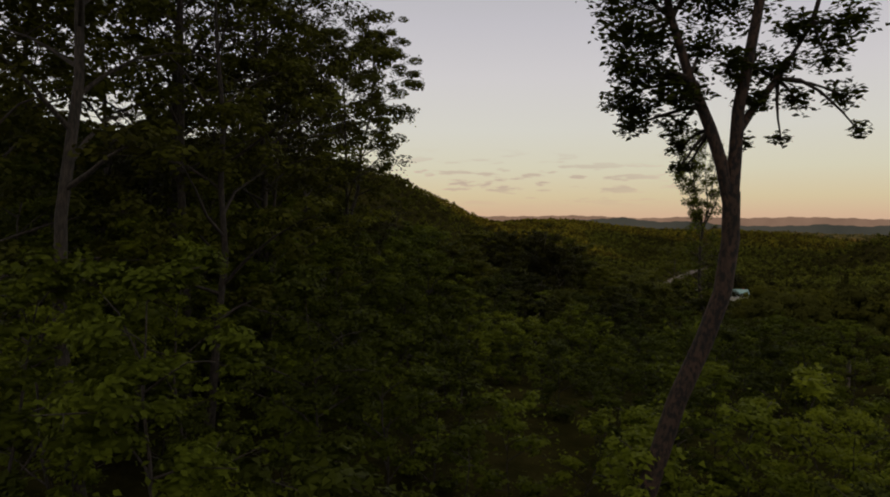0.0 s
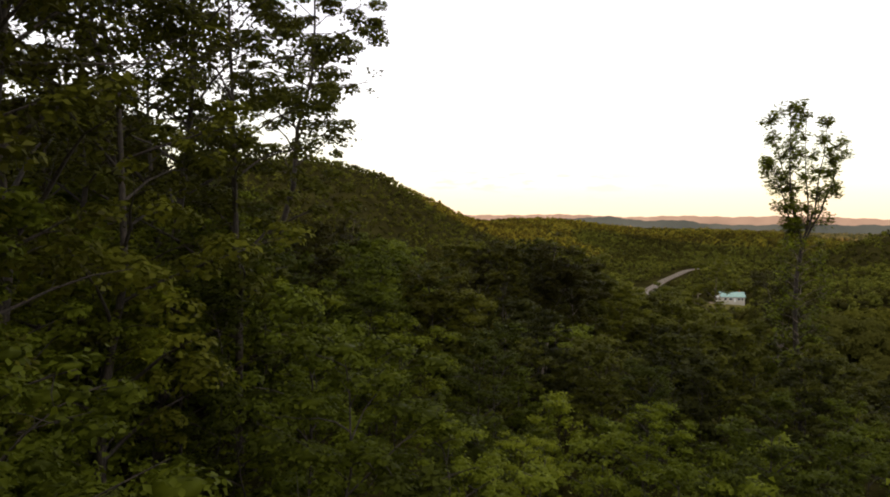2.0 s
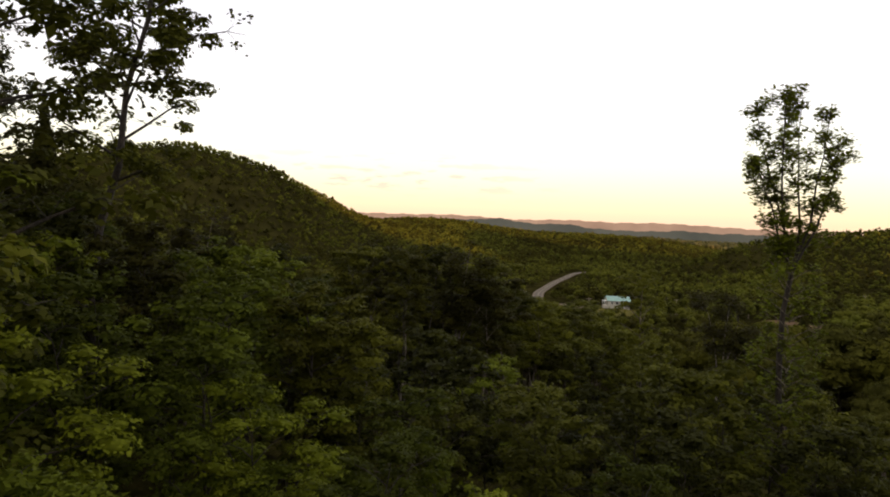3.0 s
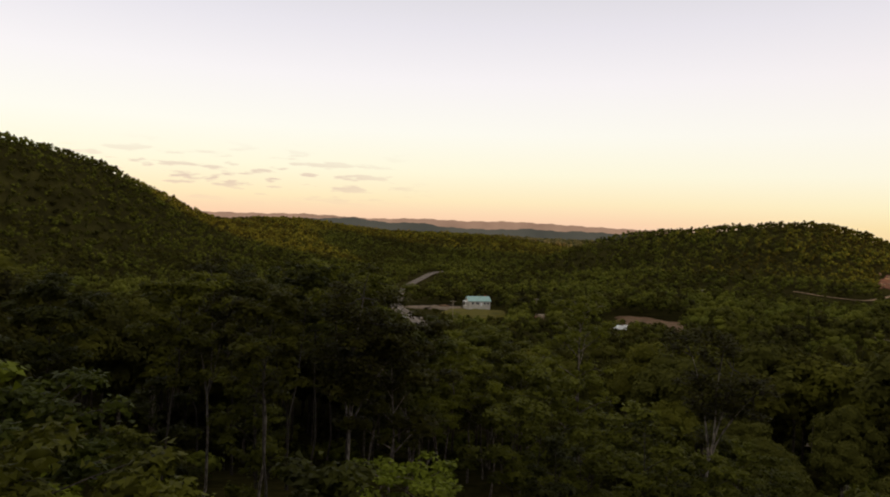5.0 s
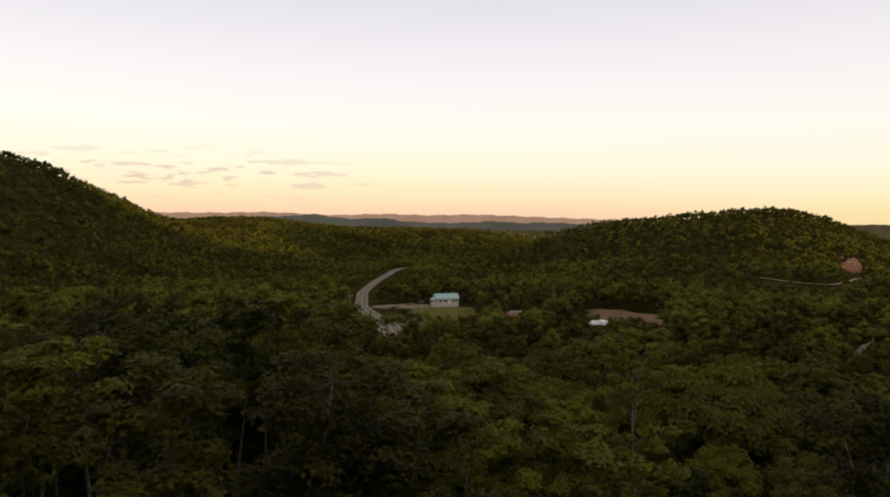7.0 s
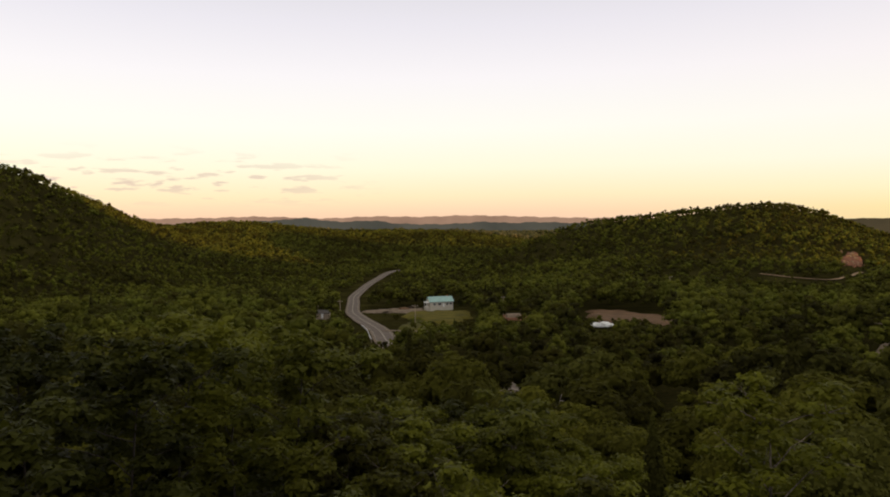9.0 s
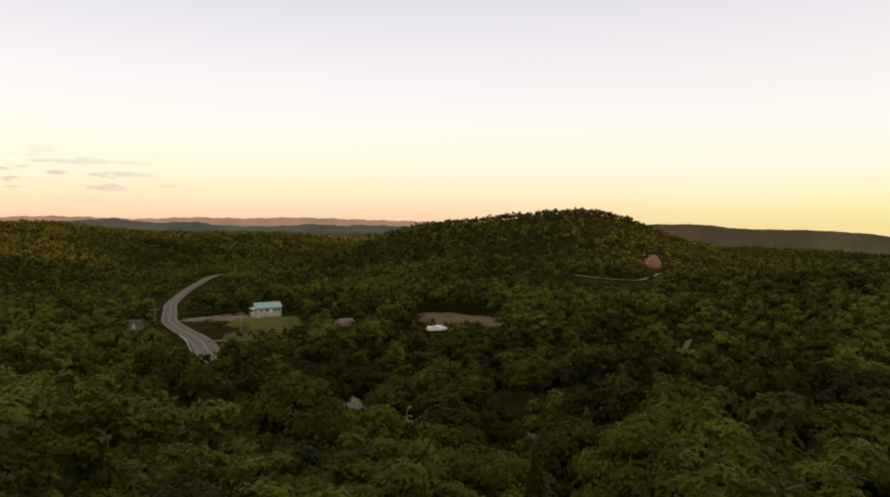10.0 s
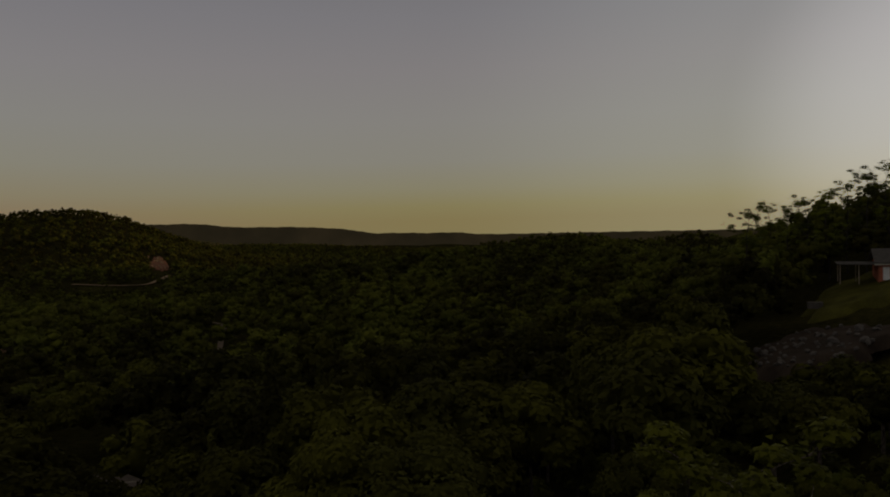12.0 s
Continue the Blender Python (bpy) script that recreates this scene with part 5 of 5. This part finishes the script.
def teal_house():
    base = tagged(new("house"), "long cream house with a teal metal roof beside the lawn", "house")
    W, D, H = 12.6, 8.0, 2.9
    walls = bmesh.new()
    box(walls, 0, W, 0, D, -2.4, H)
    from_bm("wall", walls, WALL, base)
    for x in (0.02, W - 0.02):
        g = new("gable", mesh_from("gable", [(x - 0.02, 0, H), (x - 0.02, D, H), (x - 0.02, D / 2, H + 2.0), (x + 0.02, 0, H), (x + 0.02, D, H), (x + 0.02, D / 2, H + 2.0)],
                                   [(0, 1, 2), (3, 5, 4), (0, 2, 5, 3), (1, 4, 5, 2), (0, 3, 4, 1)], [WALL]))
        g.parent = base
    roof = gable_roof("roof", 0, W, 0, D, H, 2.2, 0.5, ROOF, base, "teal ribbed metal roof")
    for i in range(15):
        x = -0.4 + i * (W + 0.8) / 14
        ln = math.hypot(D / 2 + 0.5, 2.2 + 0.27)
        rib = block("roof_rib", (x - 0.03, x + 0.03, 0, ln, 0, 0.06), ROOF, roof)
        rib.location = (0, -0.5, H - 0.27 + 0.185)
        rib.rotation_euler = (math.atan2(2.2, D / 2), 0, 0)
    for x, w in ((2.4, 1.2), (5.2, 1.6), (9.4, 1.2), (11.3, 1.0)):
        window_unit(base, x, 0, 1.0, w, 1.1)
    door = block("door", (6.9, 7.9, -0.06, 0.02, 0, 2.05), WHITE, base)
    block("handle", (7.7, 7.78, -0.1, -0.062, 1.0, 1.06), DARK, door)
    # porch at the gable end
    block("porch_floor", (-1.9, -0.02, 1.0, 6.0, -2.2, 0.1), WALL, base)
    for y in (1.2, 5.8):
        block("porch_post", (-1.8, -1.65, y - 0.07, y + 0.07, 0.1, 2.4), WHITE, base)
    block("porch_roof", (-2.1, -0.02, 0.8, 6.2, 2.4, 2.55), WHITE, base)
    block("chimney", (10.4, 11.0, 4.6, 5.2, H + 1.2, H + 2.9), BRICK, base)
    x, y = 2.2, 366.0
    base.matrix_basis = pose(x, y, float(land(7, 370)) + 1.5, 0, 0, 14)


def brick_house():
    base = tagged(new("house"), "low red-brick house with white trim on the hillside terrace", "house")
    W, D, H = 13.0, 8.0, 2.8
    block("wall", (0, W, 0, D, -1.5, H), BRICK, base)
    gable_roof("roof", 0, W, 0, D, H + 0.05, 1.7, 0.6, GREYROOF, base, "grey shingle roof")
    block("fascia", (-0.6, W + 0.6, -0.64, -0.60, H - 0.42, H - 0.24), WALL, base, "white painted eave board")
    d = block("door", (0.6, 1.5, -0.06, 0.02, 0, 2.05), WHITE, base)
    block("handle", (1.35, 1.42, -0.1, -0.062, 1.0, 1.06), DARK, d)
    for x in (3.2, 6.4, 10.0):
        window_unit(base, x, 0, 0.9, 1.5, 1.2)
    # open carport with a flat white edge
    for x in (-5.2, -2.6):
        for y in (0.4, 5.6):
            block("carport_post", (x - 0.06, x + 0.06, y - 0.06, y + 0.06, -0.8, 2.35), POLE, base)
    block("carport_roof", (-5.6, -0.02, 0.0, 6.0, 2.35, 2.5), GREYROOF, base, "flat white-edged carport roof")
    base.matrix_basis = pose(121, 19.5, float(land(121, 19)) + 0.8, 0, 0, -82)
    b = tagged(new("storage_box"), "dark weathered storage box on the grass terrace", "box")
    block("box_body", (-1.0, 1.0, -0.5, 0.5, 0, 0.9), STONE, b, bevel=0.03)
    block("lid", (-1.05, 1.05, -0.55, 0.55, 0.905, 1.0), STONE, b, bevel=0.02)
    b.matrix_basis = pose(113, 27.5, float(land(113, 27.5)) + 0.6, 0, 0, -70)


def hut():
    base = tagged(new("shed"), "small weathered shed with a grey roof by the road", "shed")
    block("wall", (0, 6, 0, 4, -0.6, 2.2), POLE, base)
    gable_roof("roof", 0, 6, 0, 4, 2.2, 1.1, 0.3, GREYROOF, base, "pale grey roof")
    block("door", (2.4, 3.4, -0.05, 0.02, 0, 2.0), WHITE, base)
    base.matrix_basis = pose(-49, 308, float(land(-46, 309)) + 0.2, 0, 0, -10)


def utility_pole(x, y, h=9.0, arm=True):
    base = tagged(new("utility_pole"), "weathered wooden utility pole among the trees", "pole", "utility poles along the road")
    v, f = tube([(0, 0, -0.8), (0.03, 0, h * 0.5), (0, 0, h)], [0.15, 0.13, 0.10], 8)
    part("pole", fast_mesh("pole", v, f, [POLE]), base)
    if arm:
        bar = block("crossarm", (-1.1, 1.1, -0.06, 0.06, h - 0.7, h - 0.56), POLE, base)
        for q in (-0.95, 0.0, 0.95):
            block("insulator", (q - 0.05, q + 0.05, -0.05, 0.05, h - 0.558, h - 0.38), WHITE, bar)
    base.location = (x, y, float(land(x, y)))


def tarp_pile():
    base = tagged(new("tarpaulin_pile"), "white tarpaulin draped over a heap at the clearing's edge", "tarpaulin")
    for k, (cx, cy, r, h) in enumerate(((-2.2, 0, 2.0, 1.3), (0.9, 0.3, 2.3, 1.5), (3.0, -0.2, 1.2, 0.8))):
        bm = bmesh.new()
        bmesh.ops.create_icosphere(bm, subdivisions=3, radius=1.0)
        for v in bm.verts:
            q = 1 + 0.16 * noise.noise(v.co * 2.3 + Vector((k * 7, 0, 0)))
            v.co = Vector((cx + v.co.x * r * q, cy + v.co.y * r * 0.8 * q, max(-0.3, v.co.z * h * q)))
        from_bm("tarpaulin", bm, WHITE, base)
    base.location = (62.5, 243, float(land(62.5, 243)) + 0.7)


def logs():
    base = tagged(new("log_pile"), "stack of red-brown cut logs on bare earth", "logs")
    me = None
    for row, n in ((0, 6), (1, 5), (2, 4)):
        for i in range(n):
            v, f = tube([(-3, 0, 0), (0, 0, 0.02), (3, 0, 0)], [0.30, 0.29, 0.27], 8)
            cap = [list(range(8)), list(range(16, 24))]
            if me is None:
                me = mesh_from("log", v.tolist(), [tuple(q) for q in f.tolist()] + [tuple(reversed(cap[0])), tuple(cap[1])], [POLE])
            ob = new("log", me)
            ob.parent = base
            ob.location = (0.1 * (i % 2), (i - n / 2) * 0.6, 0.3 + row * 0.52)
    base.matrix_basis = pose(37, 293, float(land(37, 293)) + 0.55, 0, 0, 10)


def rock_bank():
    base = tagged(new("rock_slide"), "pale broken rocks strewn down the earth bank", "rocks")
    rg = np.random.default_rng(17)
    shapes = []
    for k in range(5):
        bm = bmesh.new()
        bmesh.ops.create_icosphere(bm, subdivisions=1, radius=1.0)
        for v in bm.verts:
            v.co = v.co * rg.uniform(0.7, 1.2)
            v.co.z *= 0.75
        me = bpy.data.meshes.new("rock")
        bm.to_mesh(me)
        bm.free()
        me.materials.append(STONE)
        shapes.append(me)
    for i in range(90):
        a, r = rg.uniform(0, math.tau), math.sqrt(rg.uniform(0, 1))
        x, y = 88 + 9 * r * math.cos(a), 25 + 7 * r * math.sin(a)
        ob = new("rock", shapes[i % 5])
        ob.parent = base
        s = rg.uniform(0.25, 0.8) * (1.1 if rg.random() < 0.12 else 0.6)
        ob.location, ob.scale, ob.rotation_euler = (x, y, float(land(x, y)) + 0.5 + s * 0.3), (s, s * rg.uniform(0.7, 1.2), s), (rg.uniform(0, 1), rg.uniform(0, 1), rg.uniform(0, 6))


def scar_rocks():
    """Pale boulders on the bare earth of the hillside."""
    rg = np.random.default_rng(53)
    base = tagged(new("rock_slide"), "pale boulders lying on a bare red hillside scar", "rocks")
    bm = bmesh.new()
    bmesh.ops.create_icosphere(bm, subdivisions=1, radius=1.0)
    for v in bm.verts:
        v.co = v.co * rg.uniform(0.7, 1.2)
    me = bpy.data.meshes.new("rock")
    bm.to_mesh(me)
    bm.free()
    me.materials.append(PALE)
    for i in range(26):
        q, k = rg.normal(0, 2.6), rg.uniform(-24, 22)
        x, y = 311 + q * 0.84 + k * 0.545, 495 - q * 0.545 + k * 0.84
        ob = new("rock", me)
        ob.parent = base
        k = rg.uniform(0.4, 1.5)
        ob.location, ob.scale, ob.rotation_euler = (x, y, float(land(x, y)) + 0.7 + k * 0.2), (k * 1.4, k, k * 0.7), (rg.uniform(0, 1), rg.uniform(0, 1), rg.uniform(0, 6))


def skyline_trees():
    """Open-crowned trees that stand clear on the brow behind the brick house."""
    rg = np.random.default_rng(71)
    made = []
    for k in range(3):
        w, l = grow_tree(12.0, 3.0, 0.3, 0.12, 6000, 0.13, 900 + k, (rg.normal(0, 0.5), rg.normal(0, 0.5)), 14, 0.7, 0.3, 3, True, 0.0, 0.7)
        made.append(tree_thing("forest_tree", w, l, BARK_D, LEAF_Y, "thin-crowned tree standing clear on the brow", "tree", "trees on the brow"))
    for i, (az, d, top) in enumerate(((79.6, 148, 45.6), (80.9, 152, 47.0), (82.2, 147, 46.4), (83.6, 150, 47.6), (85.0, 146, 49.0), (86.2, 150, 50.2), (87.4, 145, 52.0), (88.8, 148, 54.0))):
        x, y = -5.9 + d * math.sin(radians(az)), 15.2 + d * math.cos(radians(az))
        z = float(land(x, y))
        h = top - z
        m = pose(x, y, z, 0, 0, rg.uniform(0, 360)) @ Matrix.Scale(h / 12.0, 4)
        if i < 3:
            made[i].matrix_basis = m
        else:
            copy_thing(made[i % 3], m).scale = (h / 12.0,) * 3


def spruces():
    """Small dark spruces about the lawn and the bend."""
    rg = np.random.default_rng(31)
    first = None
    for x, y, h in ((24, 262, 6.5), (19, 258, 5.0), (29, 270, 7.5), (22, 282, 5.5), (32, 300, 8.0), (-33, 268, 4.0), (27, 345, 9.0), (26, 372, 9.5), (-49, 345, 8.0), (20, 392, 10.0), (4, 392, 9.0), (-56, 330, 8.0), (10, 246, 4.5)):
        z = float(land(x, y))
        m = pose(x, y, z - 0.3, 0, 0, rg.uniform(0, 360)) @ Matrix.Scale(h / 8.0, 4)
        if first is None:
            first = tagged(new("spruce_tree"), "small dark spruce beside the lawn", "tree", "spruces about the house")
            part("trunk", fast_mesh("trunk", *tube([(0, 0, -0.5), (0.02, 0, 3), (0, 0, 7.6)], [0.13, 0.09, 0.02], 6), [BARK_D]), first)
            part("crown", fast_mesh("crown", *cone_crown(1.6, 8.0, 900, 0.5, 91), [LEAF_D]), first)
            first.matrix_basis = m
        else:
            copy_thing(first, m).scale = (h / 8.0,) * 3


spruces()
teal_house()
brick_house()
hut()
for px, py in ((-4, 250), (35, 312), (73, 343), (-62, 398), (-36, 290), (150, 420)):
    utility_pole(px, py)
tarp_pile()
logs()
rock_bank()
scar_rocks()
skyline_trees()


def yard_clutter():
    """Heaps and bushes about the house yard, and the barrier at the bend."""
    for x, y, r, h, mat, label in ((-12, 366, 3.2, 1.1, SAND, "low heap of brown earth in the yard"), (-17, 360, 2.4, 0.9, GRAVEL, "small gravel heap beside the drive"),
                                   (-8, 373, 2.2, 1.2, EARTH, "dark heap of brush and soil by the house")):
        bm = bmesh.new()
        bmesh.ops.create_icosphere(bm, subdivisions=3, radius=1.0)
        for v in bm.verts:
            q = 1 + 0.3 * noise.noise(v.co * 2.0 + Vector((x, y, 0)))
            v.co = Vector((v.co.x * r * q, v.co.y * r * 0.8 * q, max(-0.4, v.co.z * h * q)))
        ob = from_bm("earth_heap", bm, mat)
        tagged(ob, label, "heap", "heaps in the yard")
        ob.location = (x, y, float(land(x, y)) + 0.55)
    # yellow-green bushes on the verge
    for x, y, h in ((-4.5, 268, 2.4), (-2.5, 271, 1.8), (-6.0, 273, 1.6)):
        w, l = grow_tree(h, h * 0.75, 0.1, 0.04, 700, 0.22, int(300 + x * 3), (0, 0), 9, 0.75, 0.4, 4)
        t = tree_thing("bush", w, l, BARK, LEAF_Y, "low yellow-green bush on the grass verge", "bush", "bushes on the verge")
        t.location = (x, y, float(land(x, y)) + 0.35)
    # metal barrier along the outside of the bend
    base = tagged(new("guard_rail"), "grey steel guard rail along the road bend", "guard rail")
    line = ROAD_LINE[(ROAD_LINE[:, 1] > 205) & (ROAD_LINE[:, 1] < 262)]
    t = np.gradient(line, axis=0)
    t /= np.linalg.norm(t, axis=1)[:, None]
    side = line + np.stack([-t[:, 1], t[:, 0]], -1) * 4.6
    zc = land(line[:, 0], line[:, 1])
    pts = np.column_stack([side, zc + 0.95])
    part("rail", fast_mesh("rail", *tube(pts, np.full(len(pts), 0.16), 6), [STEEL]), base)
    for (x, y), z in zip(side, zc):
        block("post", (x - 0.07, x + 0.07, y + 0.17, y + 0.31, z - 0.1, z + 0.9), POLE, base)


yard_clutter()


def woods_behind():
    """Low woods on the side of the ridge that the flight leaves behind."""
    x, y = spots_in(-130, 170, -150, 120, 6.4)
    g = path_gap(x, y)
    k = ~near_by(x, y) & (g > 18) & (g < 110) & ~is_open(x, y, 2.0) & ~ahead(x, y)
    x, y = x[k], y[k]
    sc = np.minimum(rng.uniform(0.6, 0.95, len(x)), (37.0 - land(x, y)) / 13.5)
    k = sc > 0.25
    x, y, sc = x[k], y[k], sc[k]
    kinds = [lobed_crown(4.1, 7.6, 10, 150, 0.85, s) for s in range(6)]
    scatter(kinds, x, y, land(x, y), sc, sc * 4.0, [0, 0, 1, 2, 0, 2], "forest_middle", "broadleaf woods on the back of the ridge")
    # knee-high to man-high shrubs on the rest of the slope
    x, y = spots_in(-70, 75, -100, 60, 3.4)
    g = path_gap(x, y)
    k = ~near_by(x, y) & (g > 8) & (g < 60) & ~is_open(x, y, 2.5)
    x, y = x[k], y[k]
    sc = np.minimum(rng.uniform(0.16, 0.34, len(x)), head_room(x, y) / 13.0)
    k = sc > 0.1
    x, y, sc = x[k], y[k], sc[k]
    kinds = [lobed_crown(5.2, 6.6, 8, 90, 1.15, s) for s in range(6)]
    scatter(kinds, x, y, land(x, y), sc, sc * 0.6, [0, 0, 1, 2, 0, 2], "shrub_layer", "low green shrubs under the trees of the slope")


woods_behind()
